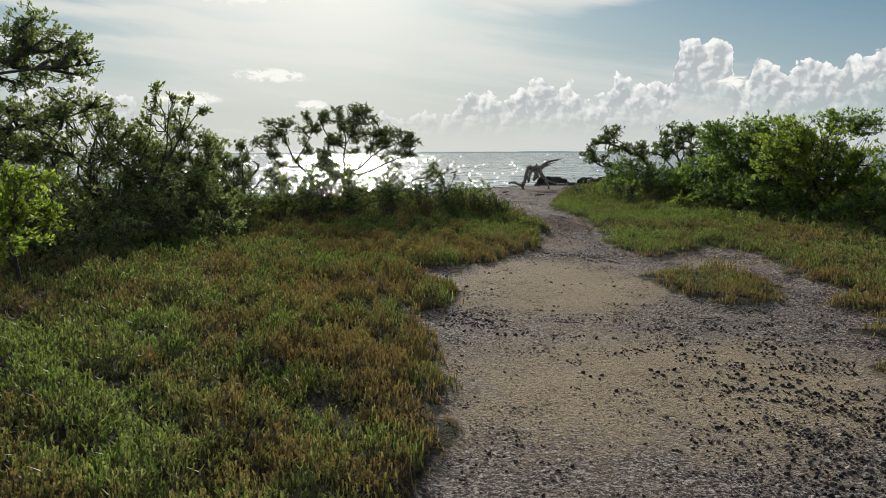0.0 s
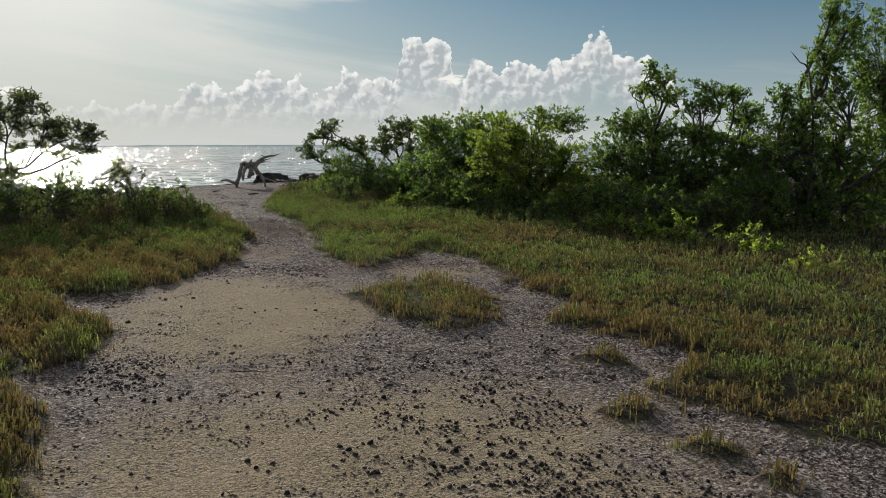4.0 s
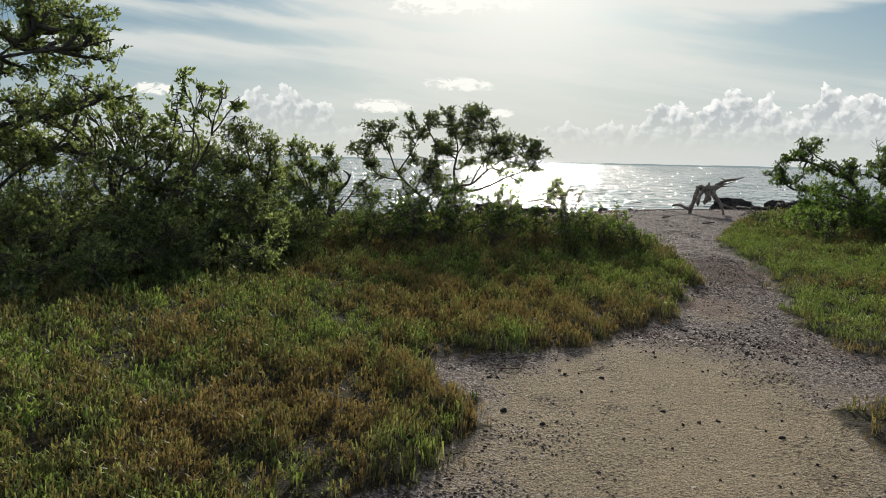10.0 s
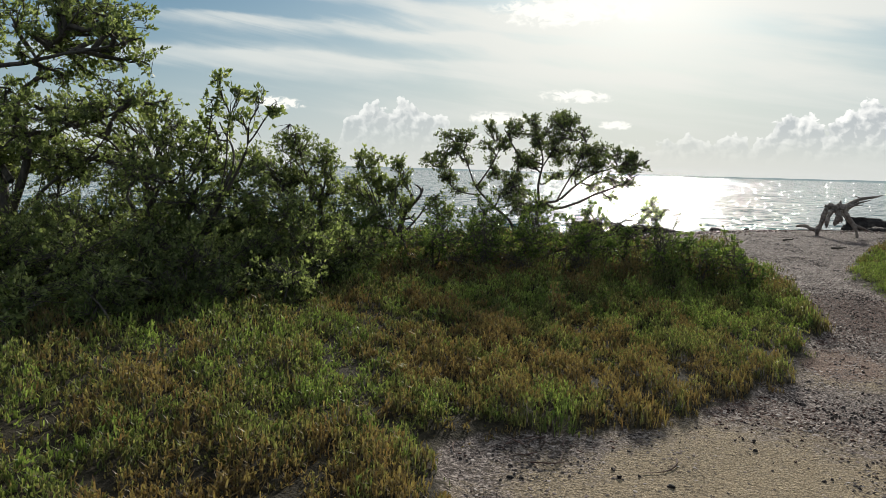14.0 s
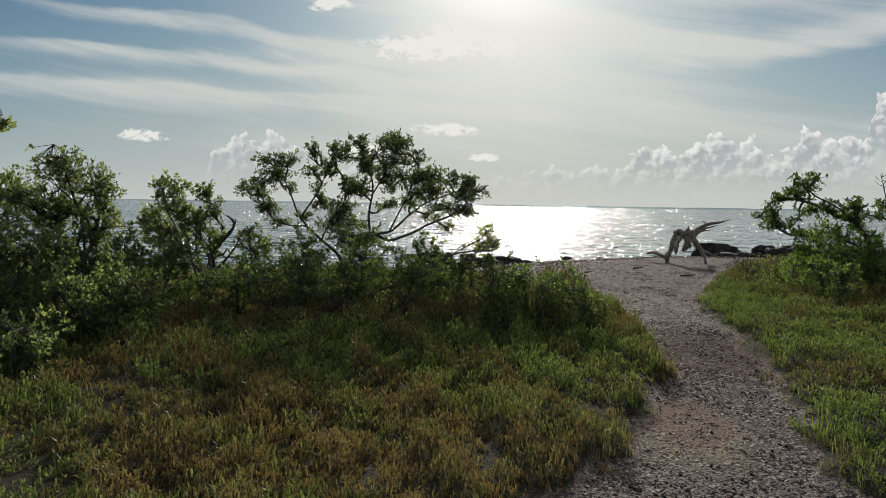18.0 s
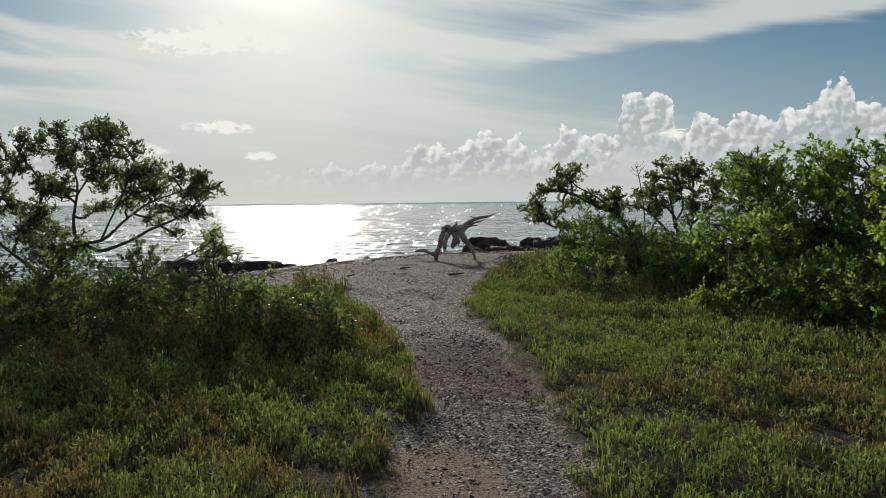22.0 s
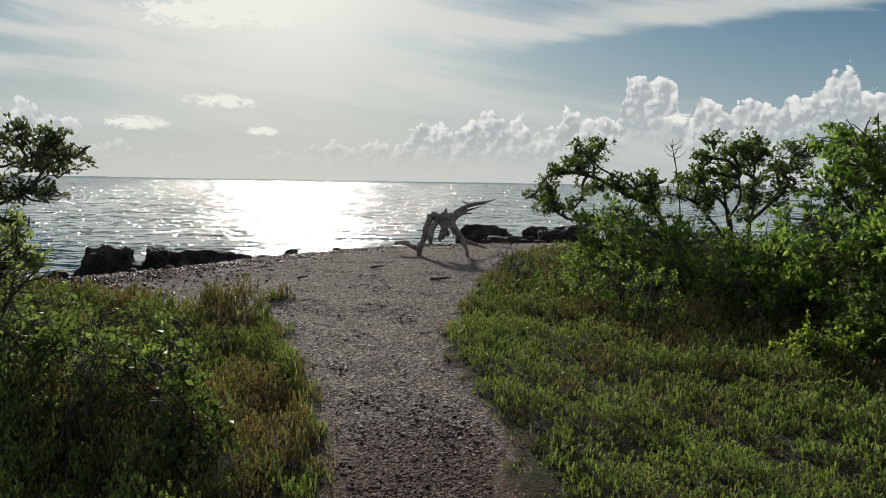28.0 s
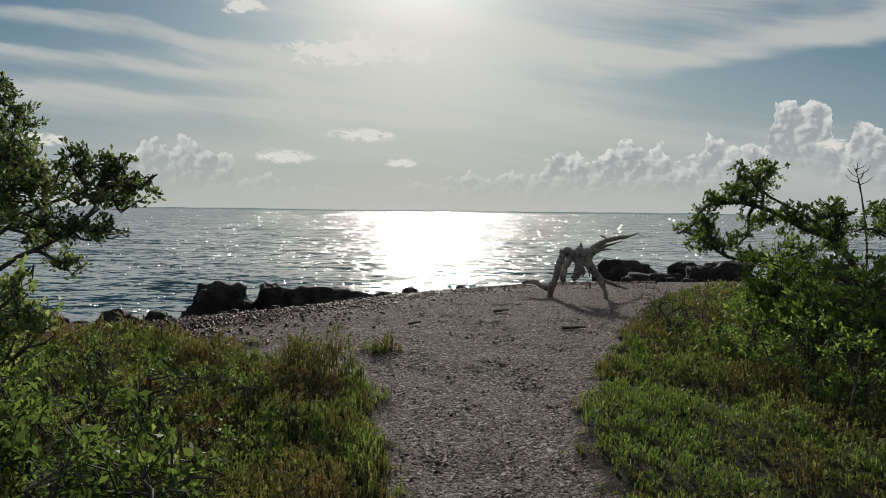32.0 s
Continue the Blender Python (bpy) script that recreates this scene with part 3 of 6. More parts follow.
SAND_SPOTS = ((0.55, 9.2, 1.5, 2.5, 1.0), (1.0, 5.2, 2.1, 1.7, 0.85), (1.0, 13.2, 0.5, 1.0, 0.7), (2.9, 11.3, 0.9, 1.0, 0.7), (1.0, 2.0, 1.5, 2.0, 0.5))
sandy = np.zeros_like(X)
for cx, cy, rx, ry, s in SAND_SPOTS:
    sandy = np.maximum(sandy, s * np.clip(1.6 - 1.3 * np.hypot((X - cx) / rx, (Y - cy) / ry), 0, 1))
red = np.exp(-(((Y - 16.1) / 1.5) ** 2)) * (0.75 + 0.4 * wobble(X, Y, 0.5)) + 0.5 * np.exp(-(((Y - 11.6) / 0.5) ** 2))
pink = np.clip(1.5 - 1.2 * np.hypot((X - 0.95) / 0.42, (Y - 13.5) / 0.8), 0, 1)
back_from_sea = (np.interp(X, SHORE_X, SHORE_Y) - Y) / np.interp(X, (-6, -3, -1, 0.5), (2.2, 2.2, 1.4, 1.0))
wet = np.clip((np.interp(X, (-3, 0), (3.3, 2.6)) - back_from_sea) / 1.2, 0, 1)
for name, values in (("wet", wet), ("veg", veg), ("sandy", sandy), ("red", red), ("pink", pink)):
    me.attributes.new(name, "FLOAT", "POINT").data.foreach_set("value", values.astype(np.float32).ravel())
tagged(new("ground", me), "pale shell gravel and sand path through dark soil under salt plants", "ground", kind="structure")

sea_y = steps(((18, 60, 40), (60, 4700, 30)))
sea_x = steps(((-4500, -60, 20), (-60, 60, 60), (60, 4500, 20)))
SX, SY = np.meshgrid(sea_x, sea_y, indexing="ij")
i, j = np.meshgrid(np.arange(len(sea_x) - 1), np.arange(len(sea_y) - 1), indexing="ij")
at = lambda a, b: a * len(sea_y) + b
quads = np.stack([at(i, j), at(i + 1, j), at(i + 1, j + 1), at(i, j + 1)], -1).reshape(-1, 4)
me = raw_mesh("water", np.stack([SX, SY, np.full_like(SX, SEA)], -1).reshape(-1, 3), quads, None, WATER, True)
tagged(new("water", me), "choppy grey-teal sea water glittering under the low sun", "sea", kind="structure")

# ---- distance: low land on the horizon, far stacks, cumulus clouds ----


def polar(az, el, r):
    a, e = radians(az), radians(el)
    return Vector((r * math.sin(a) * math.cos(e), r * math.cos(a) * math.cos(e), 1.5 + r * math.sin(e)))


az = np.linspace(-48, 46, 240)
tops = 5.5 + 2.5 * wobble(az, az * 0.3, 2.0) + 3.0 * np.clip(np.sin(az * 0.21 + 1.0), 0, 1)
ring = np.array([polar(a, 0, 4400) for a in az])
lower, upper = ring.copy(), ring.copy()
lower[:, 2], upper[:, 2] = SEA - 3, np.maximum(tops, 2.0)
deep = upper * (1.02, 1.02, 0.6)
k = np.arange(len(az) - 1)
count = len(az)
quads = np.concatenate([np.stack([k, k + 1, k + 1 + count, k + count], -1), np.stack([k + count, k + 1 + count, k + 1 + 2 * count, k + 2 * count], -1)])
tagged(new("backdrop", raw_mesh("backdrop", np.concatenate([lower, upper, deep]), quads, None, FAR_GLOW)), "thin grey-green line of far low land across the water", "far shore", kind="structure")

# ---- trees and bushes ----


def ground_at(x, y):
    return float(land(np.array(x), np.array(y)))


def at_ground(x, y):
    return (x, y, ground_at(x, y))


def woody(name, label, category, group, base, blobs, leaf_mat, fullness=200, leaf=0.055, trunk=0.05, fork=0.35, per_twig=13, seed=0, low=False, spread=1.25, bends=()):
    """A bush or small tree: bent limbs from the base into each clump (x, y, z, half width, half height), twigs in it, leaves on the twigs."""
    global rng
    rng = np.random.default_rng(seed + 100)
    base = np.array(base, float)
    top = new(name)
    top.location = base
    tagged(top, label, category, group)
    wood, green = [], []
    mean = np.mean([b[:3] for b in blobs], 0)
    lines, radii = [], []
    tips, ways = [], []
    arms, limbs = [], []
    if bends:
        for points, r0, r1 in bends:
            points = np.array(points, float) - base
            main = curve_line(points, 8 * len(points))
            main = main + np.cumsum(rng.normal(0, 0.004, main.shape), 0) * np.linspace(0, 1, len(main))[:, None]
            limbs.append([tubes(main[None], np.linspace(r0, r1, len(main))[None], 8)])
            arms.append(main)
        for main in arms * 4:
            at_tuft = main[rng.integers(len(main) * 4 // 10, len(main))] + base + rng.normal(0, 1, 3) * (0.16, 0.2, 0.10) + (0, 0, 0.07)
            blobs = blobs + ((*at_tuft, rng.uniform(0.10, 0.2), rng.uniform(0.06, 0.12)),)
    elif not low:
        order = sorted(range(len(blobs)), key=lambda k: math.atan2(blobs[k][0] - base[0], blobs[k][2] - base[2] + 0.3))
        groups = np.array_split(order, max(1, min(4, (len(blobs) + 2) // 4)))
        for at_limb, members in enumerate(groups):
            limbs.append([])
            aim = np.mean([blobs[k][:3] for k in members], 0) - base
            reach = np.linalg.norm(aim)
            stem = (mean - base) * fork * 0.7 + aim * fork * 0.3
            main = curve_line([np.array((0, 0, -0.12)) + rng.normal(0, trunk * 0.25, 3) * (1, 1, 0), stem * 0.6 + rng.normal(0, 0.03, 3), stem * 0.5 + aim * 0.45 + rng.normal(0, 0.07 * reach, 3) * (1, 1, 0.5),
                               aim * 0.92 + rng.normal(0, 0.05 * reach, 3)], 19)
            limbs[-1].append(tubes(main[None], np.linspace(trunk, trunk * 0.3, 19)[None], 8))
            for k in members:
                arms.append((k, (main, at_limb)))
        arms = dict(arms)
    for index, (x, y, z, rx, rz) in enumerate(blobs):
        foot_z = ground_at(x, y)
        if low and z - rz - foot_z < 0.8:
            crest = z + rz
            z, rz = (crest + foot_z) / 2, (crest - foot_z) / 2 * 0.95
        c = np.array((x, y, z)) - base
        depth = min(rx, rz * 1.6)
        if low:
            start = np.array((c[0] * 0.7, c[1] * 0.8, -0.05)) + (*rng.normal(0, 0.1, 2), 0)
            start[2] = land(start[0] + base[0], start[1] + base[1]) - base[2] - 0.03
            line = curve_line([start, start * 0.4 + c * 0.6 + rng.normal(0, 0.06, 3), c + (0, 0, rz * 0.3)], 9)
        else:
            if bends:
                gaps = [np.linalg.norm(line - (c - (0, 0, 0.6 * rz)), axis=1) for line in arms]
                at_limb = int(np.argmin([g[len(g) // 4:].min() for g in gaps]))
                main = arms[at_limb]
                leave = main[max(len(main) // 4, int(gaps[at_limb].argmin()) - 2)]
            else:
                main, at_limb = arms[index]
                leave = main[rng.integers(7, 17)]
            reach = np.linalg.norm(c - leave)
            sway = lambda k: rng.normal(0, k * reach, 3) * (1, 1, 0.7)
            line = curve_line([leave, leave * 0.66 + c * 0.34 + sway(0.10), leave * 0.33 + c * 0.67 + sway(0.10), c], 13)
        lines.append(line)
        for _ in range(3 if low else 0):
            foot = start + rng.normal(0, 0.35 * rx, 3) * (1, 1, 0)
            foot[2] = land(foot[0] + base[0], foot[1] + base[1]) - base[2] - 0.03
            side_end = c + rng.normal(0, 0.45, 3) * (rx, depth, rz * 0.7)
            wood.append(tubes(curve_line([foot, (foot + side_end) / 2 + rng.normal(0, 0.06, 3), side_end], 7)[None], np.linspace(trunk * 0.8, 0.004, 7)[None], 5))
        big = trunk if low else trunk * 0.42
        (wood if low else limbs[at_limb]).append(tubes(line[None], np.linspace(big, max(0.007, trunk * 0.16), len(line))[None], 7))
        own = wood if low else limbs[at_limb]
        rx, rz, depth = rx * spread, rz * spread, depth * spread
        number = max(8, int(0.85 * fullness * math.pi * rx * rz))
        d = unit(rng.normal(size=(number, 3)))
        far = rng.uniform(0.25, 1.0, (number, 1)) ** 0.55
        lump = 0.78 + 0.30 * np.sin(d @ rng.normal(0, 3.2, (3, 2)) + rng.uniform(0, 6, 2)).sum(1, keepdims=True) * 0.6
        end = c + d * far * lump * (rx, depth, rz)
        n_main = max(4, number // 9)
        main_d = unit(rng.normal(size=(n_main, 3)) + (0, 0, 0.25))
        main_end = c + main_d * rng.uniform(0.45, 0.9, (n_main, 1)) * (rx, depth, rz)
        from_i = rng.integers(len(line) * 6 // 10, len(line), n_main)
        m0 = line[from_i]
        mm = (m0 + main_end) / 2 + rng.normal(0, 0.05, (n_main, 3))
        ml = np.stack([m0, m0 * 0.5 + mm * 0.5 + rng.normal(0, 0.015, (n_main, 3)), mm, mm * 0.5 + main_end * 0.5 + rng.normal(0, 0.02, (n_main, 3)), main_end], 1)
        own.append(tubes(ml, np.broadcast_to(np.linspace(1, 0.3, 5) * min(0.013, 0.006 + trunk * 0.12), (n_main, 5)), 4))
        near = ((end[:, None] - ml[None, :, 3]) ** 2).sum(-1).argmin(1)
        root = ml[near, rng.integers(1, 5, number)]
        bow = (root + end) / 2 + rng.normal(0, 0.03, (number, 3))
        own.append(tubes(np.stack([root, end], 1), np.broadcast_to((0.0045, 0.002), (number, 2)), 3))
        way = unit(end - bow)
        tips.append(end)
        ways.append(way)
        extra = max(6, number // (3 if low else 6))
        on = line[rng.integers(len(line) * (15 if low else 45) // 100, len(line), extra)]
        off = unit(rng.normal(size=(extra, 3)) + (0, 0, 0.3))
        tips.append(on + off * rng.uniform(0.05, 0.34 if low else 0.2, (extra, 1)))
        ways.append(off)
        own.append(tubes(np.stack([on, tips[-1]], 1), np.broadcast_to((0.005, 0.002), (extra, 2)), 3))
    tips, ways = np.concatenate(tips), np.concatenate(ways)
    keep = rng.uniform(0, 1, len(tips)) < 0.78
    tips, ways = tips[keep], ways[keep]
    count = len(tips) * per_twig
    which = np.repeat(np.arange(len(tips)), per_twig)
    along = rng.uniform(-0.10, 0.02, (count, 1))
    start = tips[which] + ways[which] * along + rng.normal(0, 0.012, (count, 3))
    out = ways[which] * 0.6 + rng.normal(0, 0.6, (count, 3)) + (0, 0, 0.35)
    size = 1.16 * leaf * rng.uniform(0.6, 1.2, count)
    v, q = leaves(start, out, size, size * rng.uniform(0.42, 0.6, count))
    for pieces in limbs:
        lv, lq = join(pieces)
        part("limb", raw_mesh("limb", lv, lq, None, BARK, True), top)
    if low:
        lv, lq = join(wood)
        part("trunk", raw_mesh("trunk", lv, lq, None, BARK, True), top)
    part("crown", raw_mesh("crown", v, q, None, leaf_mat), top)
    return top


woody("small_tree", "small wind-bent tree with grey-green leaves and open crown by the sea", "tree", "bushes on the seaward side of the path", at_ground(-4.1, 19.4), (
    (-5.24, 19.14, 2.20, 0.30, 0.12), (-5.53, 19.00, 1.85, 0.20, 0.09), (-5.51, 19.30, 2.02, 0.20, 0.11), (-4.72, 19.05, 2.32, 0.08, 0.09),
    (-4.26, 18.97, 2.38, 0.10, 0.13), (-4.51, 19.30, 2.11, 0.09, 0.08), (-5.00, 19.82, 1.84, 0.11, 0.08), (-4.85, 19.70, 1.63, 0.10, 0.08),
    (-5.38, 19.67, 1.79, 0.11, 0.08), (-5.55, 19.12, 1.52, 0.16, 0.10), (-5.48, 19.44, 1.27, 0.17, 0.09), (-3.97, 19.18, 2.50, 0.15, 0.12),
    (-3.38, 19.07, 2.49, 0.22, 0.13), (-3.63, 19.01, 2.30, 0.15, 0.10), (-3.86, 19.11, 2.13, 0.15, 0.11), (-3.57, 19.83, 2.28, 0.18, 0.15),
    (-3.18, 19.73, 2.30, 0.13, 0.10), (-3.76, 19.71, 2.00, 0.23, 0.13), (-3.35, 19.70, 1.96, 0.25, 0.15), (-2.74, 19.09, 1.97, 0.23, 0.12),
    (-2.89, 19.21, 1.73, 0.25, 0.13), (-2.55, 19.53, 1.95, 0.18, 0.11), (-2.30, 19.63, 1.92, 0.11, 0.10), (-2.17, 19.75, 1.75, 0.12, 0.08),
    (-2.40, 19.78, 1.66, 0.18, 0.09), (-2.50, 18.99, 1.53, 0.22, 0.08), (-3.24, 19.51, 1.59, 0.20, 0.10), (-2.92, 19.57, 1.37, 0.17, 0.06),
    (-4.05, 19.41, 1.77, 0.15, 0.10), (-4.14, 19.08, 1.92, 0.09, 0.07), (-4.33, 19.37, 1.47, 0.24, 0.17), (-4.32, 18.99, 1.21, 0.24, 0.16),
    (-4.32, 19.83, 1.21, 0.19, 0.11), (-3.69, 19.77, 1.55, 0.19, 0.09),), LEAF_SILVER, fullness=240, leaf=0.043, spread=1.62, per_twig=11, trunk=0.045, seed=1, bends=(
    (((-4.24, 19.40, 0.48), (-4.19, 19.40, 0.67), (-4.02, 19.40, 0.91), (-3.78, 19.40, 1.08)), 0.037, 0.032),
    (((-3.78, 19.40, 1.08), (-3.52, 19.35, 0.98), (-3.16, 19.30, 1.09), (-2.81, 19.25, 1.25), (-2.46, 19.20, 1.36), (-2.22, 19.15, 1.47), (-2.00, 19.10, 1.58)), 0.026, 0.007),
    (((-3.77, 19.40, 1.08), (-3.54, 19.46, 1.12), (-3.30, 19.52, 1.33), (-2.98, 19.58, 1.57), (-2.71, 19.64, 1.69), (-2.44, 19.70, 1.78)), 0.023, 0.007),
    (((-3.86, 19.40, 1.03), (-3.90, 19.41, 1.39), (-3.85, 19.42, 1.77), (-3.90, 19.44, 2.04), (-4.01, 19.45, 2.40)), 0.024, 0.007),
    (((-3.84, 19.40, 1.69), (-3.69, 19.52, 1.99), (-3.56, 19.63, 2.27), (-3.61, 19.75, 2.54)), 0.014, 0.005),
    (((-3.54, 19.40, 1.12), (-3.35, 19.32, 1.44), (-3.13, 19.23, 1.81), (-2.97, 19.15, 2.22)), 0.015, 0.005),
    (((-4.29, 19.40, 0.45), (-4.42, 19.41, 0.72), (-4.72, 19.43, 0.96), (-4.96, 19.44, 1.17), (-5.14, 19.46, 1.40), (-5.26, 19.47, 1.70), (-5.40, 19.49, 2.01), (-5.63, 19.50, 2.19)), 0.029, 0.007),
    (((-4.94, 19.40, 1.17), (-5.27, 19.31, 1.19), (-5.51, 19.22, 1.32), (-5.59, 19.14, 1.56), (-5.63, 19.05, 1.85)), 0.015, 0.006),
    (((-5.06, 19.40, 1.34), (-4.85, 19.47, 1.67), (-4.69, 19.55, 2.00), (-4.53, 19.62, 2.35), (-4.55, 19.70, 2.51)), 0.016, 0.005),
    (((-4.70, 19.40, 0.97), (-4.50, 19.33, 1.31), (-4.28, 19.27, 1.55), (-4.17, 19.20, 1.88)), 0.015, 0.006),))
woody("bush", "thin grey-green bush with bare twigs near the water", "bush", "bushes on the seaward side of the path", at_ground(-6.2, 18.3), (
    (-6.69, 18.2, 1.85, 0.18, 0.16), (-6.47, 18.2, 1.77, 0.24, 0.1), (-5.99, 18.2, 1.67, 0.19, 0.11), (-7.02, 18.2, 1.27, 0.21, 0.21),
    (-6.26, 18.2, 1.31, 0.21, 0.17), (-5.91, 18.2, 1.39, 0.14, 0.16), (-6.71, 18.2, 0.99, 0.32, 0.22), (-6, 18.2, 0.99, 0.32, 0.24),
    (-5.36, 18.2, 1.08, 0.2, 0.16), (-5.15, 18.2, 0.92, 0.16, 0.17),), LEAF_GREY, fullness=120, trunk=0.03, fork=0.2, seed=2)
woody("tree", "tall spreading grey-green tree with dark tangled limbs", "tree", "bushes on the seaward side of the path", at_ground(-9, 12.9), (
    (-8.14, 13.20, 3.42, 0.47, 0.36), (-7.36, 13.20, 3.36, 0.47, 0.29), (-7.88, 13.20, 2.90, 0.52, 0.29), (-7.10, 13.20, 2.85, 0.36, 0.21), (-7.32, 13.20, 2.43, 0.44, 0.25), (-6.69, 13.20, 2.28, 0.30, 0.20), (-8.13, 13.20, 2.25, 0.44, 0.29), (-7.82, 13.20, 3.78, 0.39, 0.21), 
    (-9.29, 12.9, 1.9, 0.54, 0.54), (-10.29, 12.9, 3.39, 0.88, 0.6), (-10.59, 12.9, 2.13, 0.98, 0.81), (-11, 12.9, 4.21, 0.89, 0.73), (-9.89, 12.9, 1.26, 0.56, 0.48), (-10.31, 12.9, 2.84, 0.64, 0.48),
    (-8.99, 12.96, 3.48, 0.42, 0.26), (-7.69, 12.66, 3.45, 0.29, 0.19), (-9.90, 13.39, 3.17, 0.28, 0.18), (-8.39, 12.99, 3.11, 0.28, 0.14),
    (-7.81, 13.36, 3.26, 0.24, 0.16), (-7.27, 13.32, 3.13, 0.15, 0.09), (-7.68, 12.91, 3.30, 0.22, 0.15), (-6.99, 12.80, 3.22, 0.15, 0.10),
    (-8.10, 13.02, 2.65, 0.31, 0.15), (-8.83, 12.82, 2.48, 0.34, 0.18), (-7.96, 12.49, 2.24, 0.34, 0.18), (-9.10, 12.67, 2.22, 0.29, 0.24),
    (-7.89, 13.28, 2.70, 0.13, 0.08), (-8.25, 12.35, 1.88, 0.46, 0.24), (-7.37, 12.36, 2.01, 0.34, 0.18), (-9.50, 13.05, 1.51, 0.36, 0.27),
    (-7.79, 12.64, 1.65, 0.34, 0.22),), LEAF_GREY, fullness=95, leaf=0.062, trunk=0.085, per_twig=10, seed=3, spread=1.4, bends=(
    (((-8.98, 12.90, 0.51), (-9.30, 12.90, 1.51), (-10.33, 12.90, 2.28), (-11.45, 12.90, 2.95)), 0.085, 0.030),
    (((-9.03, 12.90, 0.74), (-8.72, 12.97, 1.68), (-9.02, 13.05, 2.37), (-8.66, 13.12, 2.75), (-9.30, 13.20, 3.39)), 0.060, 0.012),
    (((-9.30, 12.90, 1.51), (-9.66, 12.85, 2.43), (-9.36, 12.80, 2.72), (-8.42, 12.75, 2.78), (-7.75, 12.70, 2.84), (-6.91, 12.65, 2.88), (-6.34, 12.60, 2.95)), 0.045, 0.008),
    (((-8.74, 12.90, 1.60), (-7.91, 12.83, 1.98), (-7.25, 12.77, 2.08), (-6.71, 12.70, 2.25)), 0.035, 0.010),
    (((-8.96, 12.90, 1.29), (-9.76, 13.00, 2.05), (-10.12, 13.10, 2.78), (-9.76, 13.20, 3.25), (-9.88, 13.30, 3.75)), 0.045, 0.010),
    (((-8.50, 12.90, 2.83), (-7.80, 12.75, 3.11), (-7.34, 12.60, 3.34)), 0.020, 0.007),
    (((-8.95, 12.90, 0.75), (-8.29, 12.97, 1.31), (-7.74, 13.03, 1.62), (-7.41, 13.10, 1.99)), 0.030, 0.008),))
woody("bush", "bush with a bare forked branch carrying upright leaf tufts", "bush", "bushes on the seaward side of the path", at_ground(-6.4, 13.4), (
    (-5.83, 13.3, 2.58, 0.13, 0.19), (-5.92, 13.3, 2.29, 0.14, 0.14), (-5.53, 13.3, 2.43, 0.18, 0.1), (-5.24, 13.3, 2.39, 0.19, 0.11),
    (-5.03, 13.3, 2.22, 0.09, 0.12), (-5.57, 13.3, 2.16, 0.23, 0.1), (-6.05, 13.3, 2.02, 0.18, 0.14),), LEAF_GREY, fullness=105, leaf=0.075, trunk=0.028, fork=0.5, per_twig=7, seed=4)
woody("bush", "dense grey-green bush behind the salt plants", "bush", "bushes on the seaward side of the path", at_ground(-6.5, 13.5), (
    (-7.82, 13.60, 2.29, 0.26, 0.17), (-7.21, 13.60, 2.21, 0.25, 0.16), (-8.19, 13.60, 1.98, 0.29, 0.24), (-8.62, 13.60, 2.29, 0.22, 0.14), (-7.51, 13.60, 1.91, 0.29, 0.22), (-6.77, 13.60, 2.06, 0.22, 0.17), (-9.13, 13.60, 1.89, 0.26, 0.20), 
    (-6.68, 13.5, 1.88, 0.44, 0.34), (-6.34, 13.7, 1.67, 0.44, 0.37), (-6.54, 12.9, 1.44, 0.56, 0.35), (-6.27, 14.2, 1.38, 0.46, 0.39),
    (-6.09, 13.2, 1.1, 0.56, 0.35),), LEAF_GREY, fullness=140, trunk=0.06, fork=0.3, seed=5)
woody("bush", "rounded grey-green bush with fine leaves", "bush", "bushes on the seaward side of the path", at_ground(-5.9, 15.5), (
    (-6.36, 15.6, 1.91, 0.45, 0.28), (-5.9, 15.6, 1.73, 0.27, 0.25), (-6.61, 15.6, 1.45, 0.49, 0.38), (-7.15, 15.6, 1.61, 0.35, 0.32),
    (-5.89, 15.6, 1.3, 0.37, 0.34), (-5.8, 14.6, 1, 0.55, 0.31),), LEAF_GREY, fullness=260, leaf=0.045, trunk=0.05, fork=0.3, seed=6)
woody("bush", "sparse upright bush in front of the sea", "bush", "bushes on the seaward side of the path", at_ground(-5.6, 17.8), (
    (-6.66, 18, 1.67, 0.18, 0.31), (-6.45, 18, 1.42, 0.24, 0.22), (-6, 18, 1.69, 0.14, 0.16), (-6.82, 18, 1.15, 0.35, 0.35),
    (-6.12, 18, 1.23, 0.26, 0.24), (-6.01, 17.2, 0.81, 0.42, 0.29), (-6.24, 16.5, 0.83, 0.37, 0.33),), LEAF_GREY, fullness=190, trunk=0.03, fork=0.25, seed=7)
